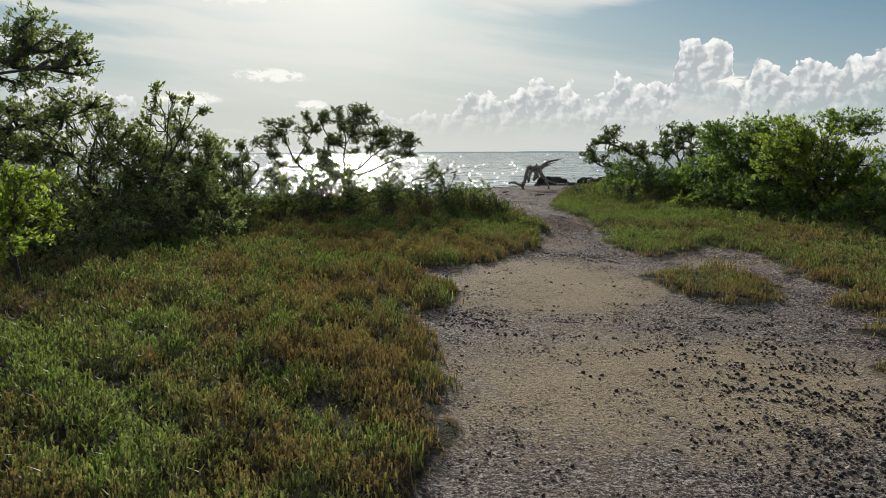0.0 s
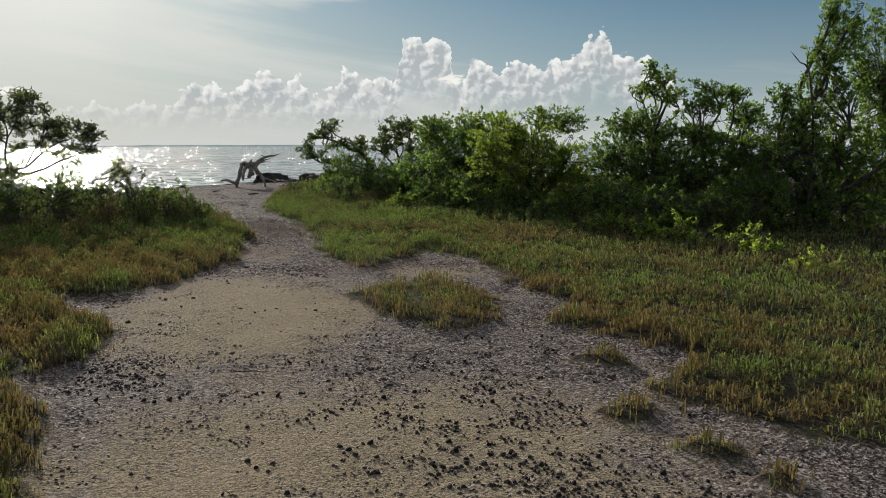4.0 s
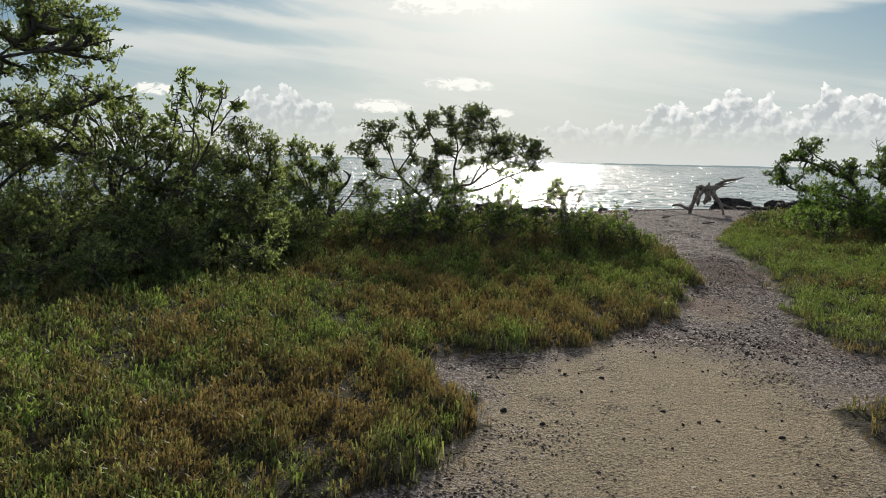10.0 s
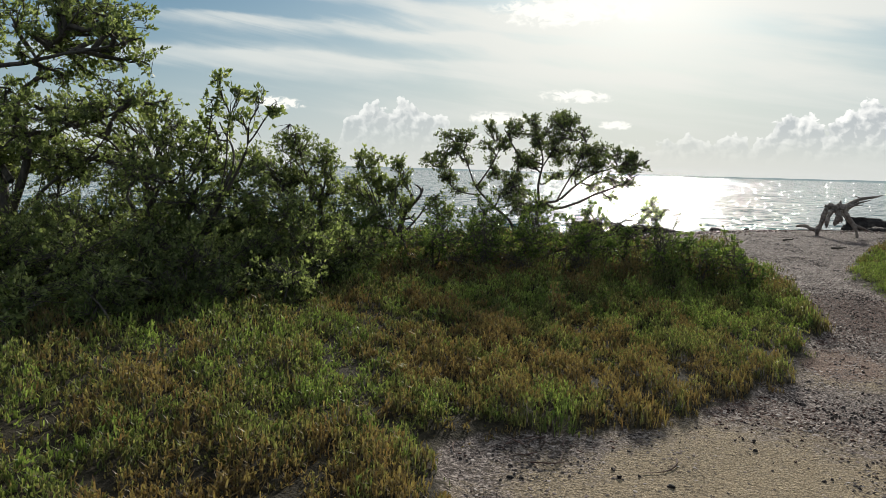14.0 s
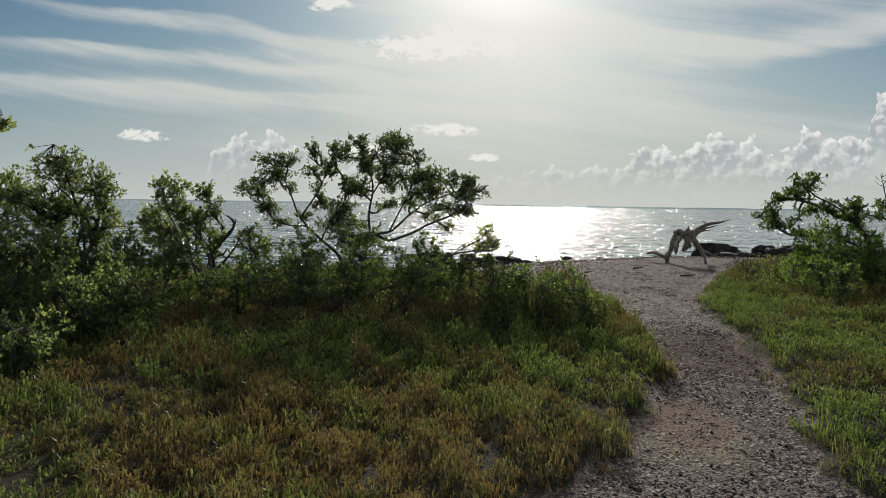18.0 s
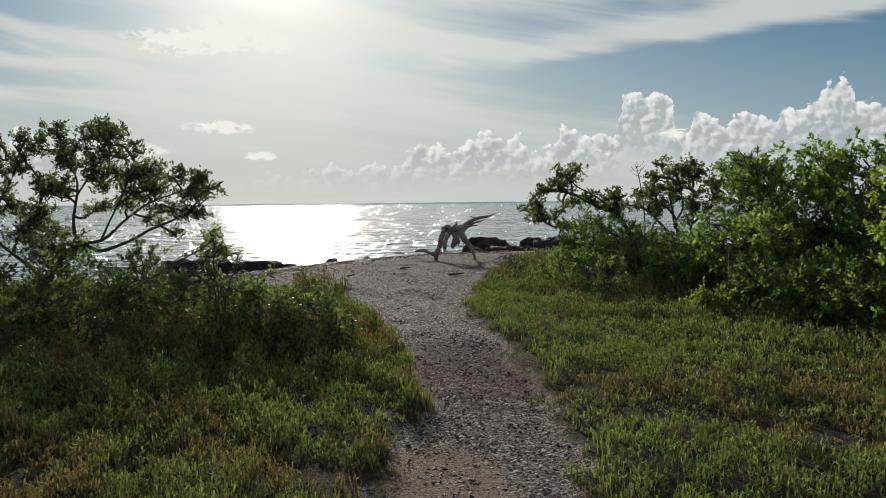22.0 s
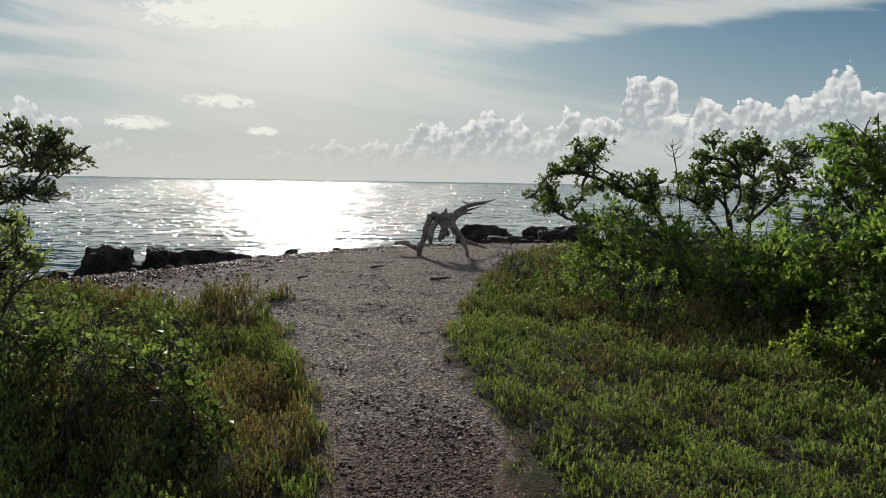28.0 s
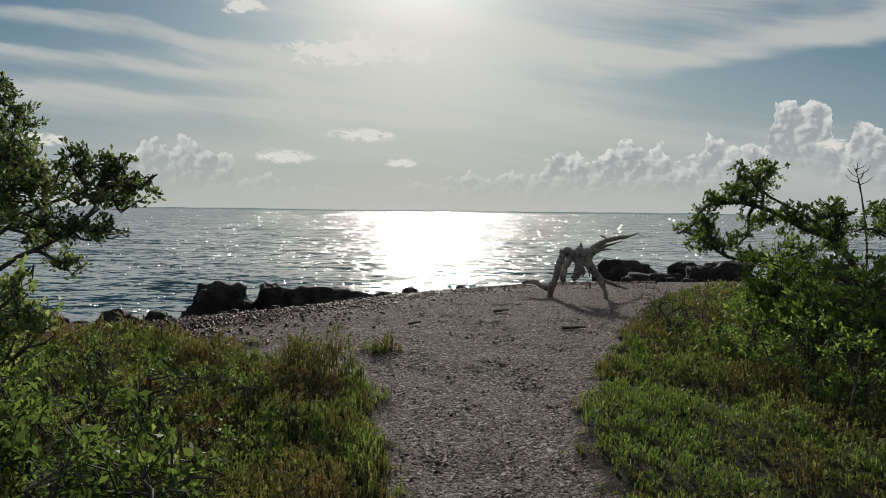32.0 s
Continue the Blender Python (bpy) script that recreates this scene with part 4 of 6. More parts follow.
for k, blob in enumerate((
    (-7.32, 11.6, 0.7, 0.71, 0.32), (-6.49, 11.8, 0.67, 0.57, 0.29), (-6.15, 12.4, 0.65, 0.53, 0.3), (-5.66, 12.8, 0.66, 0.54, 0.3),
    (-6.2, 10.9, 0.36, 0.62, 0.19), (-5.65, 11.4, 0.41, 0.52, 0.21), (-5.52, 13.6, 0.61, 0.5, 0.33), (-5.24, 14.2, 0.66, 0.52, 0.34),
    (-4.73, 13.2, 0.42, 0.47, 0.17), (-5.02, 15, 0.55, 0.48, 0.35), (-7.34, 10.8, 0.57, 0.59, 0.36), (-8.28, 11.6, 0.97, 0.67, 0.4),
    (-7.2, 12.2, 0.94, 0.54, 0.34), (-6.36, 13, 0.88, 0.49, 0.31), (-6.07, 14.2, 0.84, 0.46, 0.34), (-5.81, 10.4, 0.18, 0.32, 0.13),
    (-5.71, 12.2, 0.38, 0.38, 0.19), (-5.24, 12.6, 0.31, 0.39, 0.17), (-4.96, 14.6, 0.27, 0.38, 0.2), (-6.82, 10.8, 0.26, 0.46, 0.21),)):
    woody("low_bush", "low tangled grey-green undergrowth below the trees", "bush", "bushes on the seaward side of the path", at_ground(blob[0], blob[1]), (blob,), LEAF_GREY, seed=400 + k, fullness=170, leaf=0.05, trunk=0.02, low=True)
for k, blob in enumerate((
    (-5.81, 17, 0.7, 0.63, 0.3), (-4.55, 16.6, 0.69, 0.6, 0.26), (-3.91, 17, 0.73, 0.61, 0.3), (-3.3, 17.4, 0.71, 0.56, 0.32),
    (-2.56, 17.6, 0.77, 0.57, 0.28), (-1.84, 17.4, 0.8, 0.41, 0.22), (-4.39, 18.2, 1.01, 0.46, 0.31), (-3.58, 18.4, 1.01, 0.46, 0.31),
    (-2.61, 18.4, 1.02, 0.38, 0.26), (-5.11, 18, 0.94, 0.38, 0.26), (-0.88, 16.8, 0.76, 0.44, 0.23), (-0.4, 16.8, 0.65, 0.35, 0.25),
    (-1.2, 16.8, 0.73, 0.38, 0.25), (-0.07, 16.4, 0.48, 0.24, 0.21),)):
    woody("low_bush", "low dark undergrowth round the foot of the small tree", "bush", "bushes on the seaward side of the path", at_ground(blob[0], blob[1]), (blob,), LEAF_OLIVE, seed=450 + k, fullness=120, leaf=0.045, trunk=0.018, low=True)
woody("bush", "small open bush with fine bare twigs", "bush", "bushes on the seaward side of the path", at_ground(-1.3, 16.6), (
    (-1.15, 16.6, 1.17, 0.17, 0.09), (-1.34, 16.6, 1.04, 0.12, 0.09), (-1.01, 16.6, 1.09, 0.11, 0.07), (-1.22, 16.6, 0.93, 0.19, 0.11),
    (-1.47, 16.6, 0.93, 0.11, 0.09),), LEAF_GREY, fullness=40, leaf=0.028, trunk=0.012, fork=0.3, per_twig=2, seed=10)
woody("bush", "spreading green bush leaning towards the beach", "bush", "thicket beside the path", at_ground(4.1, 24.4), (
    (3.12, 24.36, 2.04, 0.22, 0.11), (2.68, 24.27, 1.82, 0.19, 0.10), (2.95, 24.04, 1.87, 0.19, 0.11), (2.62, 24.77, 1.62, 0.11, 0.09),
    (2.30, 23.91, 1.41, 0.18, 0.06), (2.61, 24.40, 1.27, 0.27, 0.13), (3.32, 24.80, 1.55, 0.24, 0.13), (3.49, 23.98, 1.63, 0.21, 0.13),
    (3.83, 24.45, 1.48, 0.21, 0.15), (4.04, 24.52, 1.64, 0.13, 0.11), (2.99, 23.94, 1.37, 0.13, 0.09), (3.65, 24.28, 1.23, 0.21, 0.11),
    (4.12, 24.60, 1.27, 0.19, 0.12), (3.26, 24.35, 1.10, 0.21, 0.10),), LEAF_DEEP, fullness=140, spread=1.55, leaf=0.047, trunk=0.06, per_twig=13, seed=11, bends=(
    (((4.51, 24.40, 0.30), (4.44, 24.38, 0.71), (4.23, 24.35, 1.11), (4.02, 24.32, 1.35), (3.71, 24.30, 1.46), (3.29, 24.27, 1.67), (2.94, 24.25, 1.74), (2.63, 24.22, 1.69), (2.50, 24.20, 1.62)), 0.055, 0.010),
    (((4.44, 24.40, 0.40), (4.31, 24.45, 0.76), (4.00, 24.50, 0.95), (3.60, 24.55, 1.05), (2.93, 24.60, 1.09), (2.62, 24.65, 1.26), (2.26, 24.70, 1.45)), 0.035, 0.008),
    (((4.04, 24.40, 1.35), (3.77, 24.53, 1.61), (3.32, 24.67, 1.88), (3.23, 24.80, 2.09)), 0.025, 0.008),
    (((4.24, 24.40, 1.11), (4.03, 24.20, 1.43), (3.94, 24.00, 1.68)), 0.020, 0.007),))
woody("small_tree", "small green tree with bare forked trunks", "tree", "thicket beside the path", at_ground(5, 23.8), (
    (4.86, 24.03, 2.27, 0.18, 0.12), (4.84, 23.46, 2.09, 0.20, 0.13), (4.58, 23.54, 2.00, 0.18, 0.10), (5.19, 23.41, 2.19, 0.15, 0.10),
    (5.48, 23.81, 2.11, 0.18, 0.11), (6.01, 24.22, 2.18, 0.20, 0.13), (5.70, 23.89, 1.92, 0.22, 0.13), (5.23, 24.07, 1.87, 0.20, 0.13),
    (4.58, 23.68, 1.76, 0.24, 0.13), (4.43, 24.05, 1.72, 0.20, 0.13), (4.18, 23.40, 1.48, 0.22, 0.15), (4.80, 23.59, 1.57, 0.24, 0.13),
    (5.45, 23.97, 1.67, 0.22, 0.15), (5.42, 24.03, 1.38, 0.22, 0.15), (5.66, 23.72, 1.43, 0.20, 0.17), (5.85, 23.39, 1.86, 0.13, 0.11),
    (6.00, 23.57, 2.10, 0.15, 0.11), (5.76, 23.51, 1.63, 0.18, 0.13),), LEAF_DEEP, fullness=120, spread=1.5, leaf=0.047, trunk=0.06, per_twig=13, seed=12, bends=(
    (((5.14, 23.80, 0.36), (4.96, 23.74, 0.85), (4.71, 23.68, 1.17), (4.43, 23.62, 1.44)), 0.045, 0.009),
    (((5.11, 23.80, 0.46), (5.07, 23.88, 1.13), (4.97, 23.95, 1.36), (4.78, 24.03, 1.53), (4.69, 24.10, 1.83)), 0.035, 0.008),
    (((5.43, 23.80, 0.31), (5.34, 23.80, 0.56), (5.31, 23.80, 0.95), (5.35, 23.80, 1.34), (5.34, 23.80, 1.78), (5.37, 23.80, 2.21)), 0.026, 0.007),
    (((5.03, 23.80, 1.05), (4.98, 23.87, 1.44), (4.94, 23.93, 1.83), (4.81, 24.00, 2.22)), 0.026, 0.007),
    (((5.03, 23.80, 1.17), (5.13, 23.70, 1.44), (5.05, 23.60, 1.82), (5.09, 23.50, 2.01)), 0.022, 0.007),
    (((5.35, 23.80, 1.15), (5.67, 23.90, 1.44), (5.89, 24.00, 1.83), (6.02, 24.10, 2.18)), 0.026, 0.007),))
woody("bush", "green bush with glossy leaves", "bush", "thicket beside the path", at_ground(5.9, 21.4), (
    (5.42, 21.5, 2.07, 0.33, 0.23), (5.76, 21.5, 1.98, 0.37, 0.25), (6.02, 21.5, 1.64, 0.42, 0.34), (5.34, 21.5, 1.65, 0.37, 0.28),
    (5.68, 21.5, 1.23, 0.5, 0.34), (5.09, 21.5, 1.24, 0.42, 0.3),), LEAF_GREEN, fullness=115, leaf=0.06, trunk=0.05, fork=0.3, seed=13)
woody("bush", "large bright green bush beside the salt plants", "bush", "thicket beside the path", at_ground(6.5, 19.3), (
    (5.77, 19.4, 2.03, 0.3, 0.23), (6.19, 19.4, 2.06, 0.34, 0.28), (6.53, 19.4, 2.16, 0.28, 0.25), (5.63, 19.4, 1.69, 0.39, 0.3),
    (6.26, 19.4, 1.61, 0.48, 0.35), (5.92, 19.4, 1.2, 0.55, 0.35), (6.62, 19.4, 1.12, 0.49, 0.42), (5.29, 19.4, 1.07, 0.42, 0.32),), LEAF_GREEN, fullness=120, leaf=0.06, trunk=0.06, fork=0.3, seed=14)
for k, blob in enumerate((
    (3.06, 23.5, 0.84, 0.39, 0.23), (3.47, 22.8, 0.72, 0.46, 0.24), (3.81, 21.8, 0.65, 0.52, 0.31), (4.19, 21, 0.78, 0.48, 0.32),
    (4.5, 20.2, 0.67, 0.52, 0.3), (4.72, 19, 0.7, 0.53, 0.31), (5.02, 18.2, 0.64, 0.49, 0.3), (5.26, 17.6, 0.69, 0.45, 0.34),)):
    woody("low_bush", "low green undergrowth in front of the thicket", "bush", "thicket beside the path", at_ground(blob[0], blob[1]), (blob,), LEAF_GREEN, seed=750 + k, fullness=170, leaf=0.045, trunk=0.018, low=True)
woody("bush", "dense green bush in the thicket", "bush", "thicket beside the path", at_ground(7.5, 20.2), (
    (5.24, 20.5, 1.86, 0.59, 0.48), (5.99, 20, 1.89, 0.58, 0.47), (5.36, 19.4, 1.19, 0.76, 0.58), (8.07, 20.5, 2.21, 0.63, 0.33),
    (8.73, 20.5, 2.13, 0.55, 0.41), (6.15, 18.6, 0.95, 0.73, 0.73), (4.85, 20, 0.92, 0.65, 0.52),), LEAF_GREEN, fullness=150, leaf=0.06, trunk=0.06, fork=0.3, seed=16)
woody("bush", "bright yellow-green bush in the thicket", "bush", "thicket beside the path", at_ground(6.6, 16.7), (
    (5.83, 16.8, 1.75, 0.65, 0.44), (6.41, 16.8, 1.55, 0.62, 0.44), (5.49, 16.8, 1.34, 0.54, 0.43), (6.19, 16.8, 1.01, 0.73, 0.55),
    (7.06, 16.8, 1.22, 0.56, 0.56), (7.43, 16.8, 0.66, 0.67, 0.56), (6.49, 16.8, 0.4, 0.67, 0.33),), LEAF_LIME, fullness=200, leaf=0.055, trunk=0.06, fork=0.3, seed=17)
woody("small_tree", "tall green bush with an airy leafy top branch", "bush", "thicket beside the path", at_ground(8.6, 15.8), (
    (8.37, 15.8, 3.02, 0.19, 0.15), (8.63, 15.8, 2.85, 0.34, 0.15), (8.46, 15.8, 2.61, 0.32, 0.19), (8.82, 15.8, 2.49, 0.32, 0.17),
    (8.12, 15.8, 2.58, 0.17, 0.1), (7.97, 15.8, 1.94, 0.53, 0.32), (7.64, 15.8, 1.34, 0.48, 0.53), (8.38, 15.8, 1.75, 0.53, 0.42),
    (8.22, 15.8, 1.02, 0.74, 0.64), (8.01, 15.8, 0.38, 0.85, 0.49),), LEAF_GREEN, fullness=190, leaf=0.06, trunk=0.06, fork=0.35, seed=18)
woody("small_tree", "dense dark green bush with glossy leaves", "bush", "thicket beside the path", at_ground(9.3, 15), (
    (9.17, 15, 2.59, 0.44, 0.18), (9.63, 15, 2.5, 0.37, 0.18), (8.96, 15, 2.29, 0.44, 0.22), (9.94, 15, 2.09, 0.41, 0.35),
    (8.88, 15, 1.64, 0.71, 0.51), (9.8, 15, 1.43, 0.72, 0.62), (8.79, 15, 0.83, 0.81, 0.61), (9.96, 15, 0.61, 0.83, 0.62),
    (9.4, 15, 0.1, 0.93, 0.41),), LEAF_GREEN, fullness=190, leaf=0.06, trunk=0.07, fork=0.3, seed=19)
woody("tree", "tall dark green tree closing the thicket", "tree", "thicket beside the path", at_ground(10.6, 13.6), (
    (10.58, 13.6, 3.83, 0.2, 0.28), (10.88, 13.6, 3.47, 0.47, 0.56), (10.47, 13.6, 3.1, 0.33, 0.33), (9.71, 13.6, 2.36, 0.31, 0.24),
    (10.05, 13.6, 1.99, 0.56, 0.47), (10.67, 13.6, 2.46, 0.56, 0.47), (9.87, 13.6, 1.35, 0.65, 0.56), (10.85, 13.6, 1.43, 0.76, 0.76),
    (10.03, 13.6, 0.5, 0.75, 0.57), (11.03, 13.6, 0.38, 0.86, 0.67), (11.76, 13.6, 2.75, 0.86, 1.14), (12.11, 13.6, 1.14, 0.97, 1.07),), LEAF_GREEN, fullness=160, leaf=0.06, trunk=0.1, fork=0.3, seed=20)
for k, blob in enumerate((
    (7.57, 11.4, 0.33, 0.38, 0.14), (7.46, 10.8, 0.25, 0.29, 0.1), (7.46, 10, 0.08, 0.33, 0.13), (7.35, 9.6, 0.02, 0.38, 0.19),
    (7.19, 12.4, 0.23, 0.49, 0.2), (6.9, 13, 0.18, 0.51, 0.22), (6.66, 14, 0.17, 0.65, 0.24),)):
    woody("low_bush", "low green sprigs spreading over the salt plants", "bush", "thicket beside the path", at_ground(blob[0], blob[1]), (blob,), LEAF_LIME, seed=1050 + k, fullness=130, leaf=0.05, trunk=0.015, low=True)
woody("bush", "yellow-green bush at the edge of the salt plants", "bush", "bushes on the seaward side of the path", at_ground(-5.4, 8.5), (
    (-5.33, 8.6, 1.27, 0.38, 0.21), (-5.36, 8.4, 0.97, 0.37, 0.25), (-5.41, 9, 0.8, 0.46, 0.26), (-5.6, 8.2, 1.1, 0.48, 0.42),
    (-5.17, 7.6, 0.62, 0.51, 0.23),), LEAF_LIME, fullness=150, leaf=0.055, trunk=0.04, fork=0.3, seed=22)
for k, blob in enumerate((
    (-9.93, 12.6, 1.25, 0.62, 0.47), (-8.77, 12.4, 0.78, 0.59, 0.37), (-8.2, 12.8, 0.94, 0.59, 0.37), (-7.62, 13.2, 0.96, 0.6, 0.38),
    (-7.2, 13.8, 0.96, 0.54, 0.39), (-8.57, 13.4, 1.54, 0.55, 0.39), (-9.34, 13.2, 1.59, 0.56, 0.4), (-6.55, 14.2, 0.9, 0.55, 0.35),
    (-6.38, 15, 0.88, 0.5, 0.37), (-5.98, 15.6, 0.79, 0.51, 0.34), (-8.13, 14, 1.56, 0.49, 0.41),)):
    woody("low_bush", "tangled dark green undergrowth filling the gaps below the tree", "bush", "bushes on the seaward side of the path", at_ground(blob[0], blob[1]), (blob,), LEAF_GREY, seed=1150 + k, fullness=220, leaf=0.05, trunk=0.025, low=True)
for k, blob in enumerate((
    (3.34, 23.5, 1.13, 0.51, 0.3), (3.94, 22.5, 0.85, 0.87, 0.52), (4.52, 21, 0.76, 0.82, 0.54), (5.36, 18.5, 0.6, 0.84, 0.43),
    (5.97, 17, 0.45, 0.78, 0.38), (6.45, 15.6, 0.32, 0.72, 0.35), (7.14, 15.2, 0.54, 0.71, 0.5), (7.78, 14.2, 0.5, 0.76, 0.48),
    (8.34, 13.6, 0.44, 0.73, 0.46), (9.22, 13.4, 0.71, 0.73, 0.55), (8.56, 15.4, 1.33, 0.73, 0.52), (9.94, 14.4, 1.34, 0.59, 0.59),)):
    woody("low_bush", "dense green undergrowth at the foot of the thicket", "bush", "thicket beside the path", at_ground(blob[0], blob[1]), (blob,), LEAF_GREEN, seed=1200 + k, fullness=150, leaf=0.055, trunk=0.025, low=True)
for k, blob in enumerate((
    (-1.39, 17.4, 0.74, 0.29, 0.19), (-1.45, 18, 0.66, 0.31, 0.17), (-1.55, 18.8, 0.56, 0.29, 0.17), (-0.63, 16.6, 0.78, 0.24, 0.12),
    (-0.69, 17.2, 0.65, 0.24, 0.15), (-0.68, 17.8, 0.54, 0.26, 0.16), (-1.65, 19.6, 0.4, 0.29, 0.17), (-1.2, 19.4, 0.34, 0.24, 0.16),
    (-0.59, 18.8, 0.36, 0.21, 0.16), (-2.56, 19, 0.67, 0.31, 0.14), (-2.7, 20, 0.5, 0.32, 0.12),)):
    woody("low_bush", "low sparse green bush between path and small tree", "bush", "bushes on the seaward side of the path", at_ground(blob[0], blob[1]), (blob,), LEAF_OLIVE, seed=1250 + k, fullness=95, leaf=0.026, trunk=0.018, low=True)
woody("bush", "sparse grey bush with bare twigs", "bush", "bushes on the seaward side of the path", at_ground(-3.6, 17.6), (
    (-1.61, 17.6, 1.13, 0.07, 0.08), (-1.54, 17.6, 1.25, 0.06, 0.06), (-1.48, 17.6, 1.09, 0.07, 0.05), (-1.62, 17.6, 0.99, 0.08, 0.07),
    (-1.42, 17.6, 1, 0.06, 0.06),), LEAF_GREY, fullness=150, leaf=0.045, trunk=0.02, fork=0.3, seed=26)
for k, blob in enumerate((
    (2.21, 23, 0.47, 0.18, 0.11), (2.46, 22.4, 0.53, 0.22, 0.11), (2.68, 21.6, 0.68, 0.3, 0.18), (2.95, 21, 0.77, 0.27, 0.18),
    (3.15, 20.4, 0.77, 0.29, 0.18),)):
    woody("low_bush", "green leafy low bushes beside the beach", "bush", "thicket beside the path", at_ground(blob[0], blob[1]), (blob,), LEAF_GREEN, seed=1350 + k, fullness=130, leaf=0.036, trunk=0.018, low=True)
for k, blob in enumerate((
    (4, 18.9, 0.45, 0.22, 0.16), (4.25, 18.7, 0.42, 0.16, 0.14),)):
    woody("low_bush", "small bright yellow-green shrub among the salt plants", "bush", "thicket beside the path", at_ground(blob[0], blob[1]), (blob,), LEAF_LIME, seed=1400 + k, fullness=260, leaf=0.035, trunk=0.008, low=True)
for k, blob in enumerate((
    (-7.41, 16.2, -0.01, 0.6, 0.23), (-6.31, 16.4, 0.02, 0.6, 0.25), (-5.18, 16.5, 0.07, 0.59, 0.25), (-4.09, 16.6, 0.19, 0.57, 0.24),
    (-3.16, 16.6, 0.27, 0.49, 0.21), (-2.42, 17, 0.37, 0.5, 0.2), (-1.59, 17.2, 0.42, 0.42, 0.18), (-0.92, 17.4, 0.47, 0.35, 0.17),)):
    woody("low_bush", "low dark mauve-brown heath-like bush with fine leaves and bare twigs", "bush", "bushes on the seaward side of the path", at_ground(blob[0], blob[1]), (blob,), HEATH, seed=1450 + k, fullness=120, leaf=0.03, trunk=0.01, low=True)

woody("low_bush", "small leafless grey-brown twiggy shrub at the edge of the beach", "bush", "thicket beside the path", at_ground(2.00, 23.68), ((1.95, 23.68, 0.50, 0.22, 0.24), (2.25, 23.88, 0.46, 0.20, 0.20),), HEATH, seed=1510, fullness=150, leaf=0.016, trunk=0.010, per_twig=4, low=True)

# ---- dead wood ----


def limb_mesh(name, lines, mat, sides=14, rough=0.2):
    """Crooked tapered limbs, each of points (x, y, z, radius), as one mesh."""
    pieces = []
    for pts in lines:
        pts = np.array(pts, float)
        k = 12 * len(pts)
        c = curve_line(pts[:, :3], k)
        r = np.interp(np.linspace(0, len(pts) - 1, k), np.arange(len(pts)), pts[:, 3])
        c, r = np.vstack([c, c[-1:] + unit(c[-1:] - c[-2:-1]) * r[-1] * 0.3]), np.append(r, 0.0008)
        v, q = tubes(c[None], r[None], sides)
        mid = np.repeat(c, sides, 0)
        off = v - mid
        k1 = np.array([noise.noise(Vector(p) * 7.0) + 0.7 * noise.noise(Vector(p) * 19.0) + 0.35 * noise.noise(Vector(p) * 47.0) for p in v])
        v = mid + off * (1 + rough * 2.2 * k1)[:, None]
        pieces.append((v, q))
    v, q = join(pieces)
    return raw_mesh(name, v, q, None, mat, True)


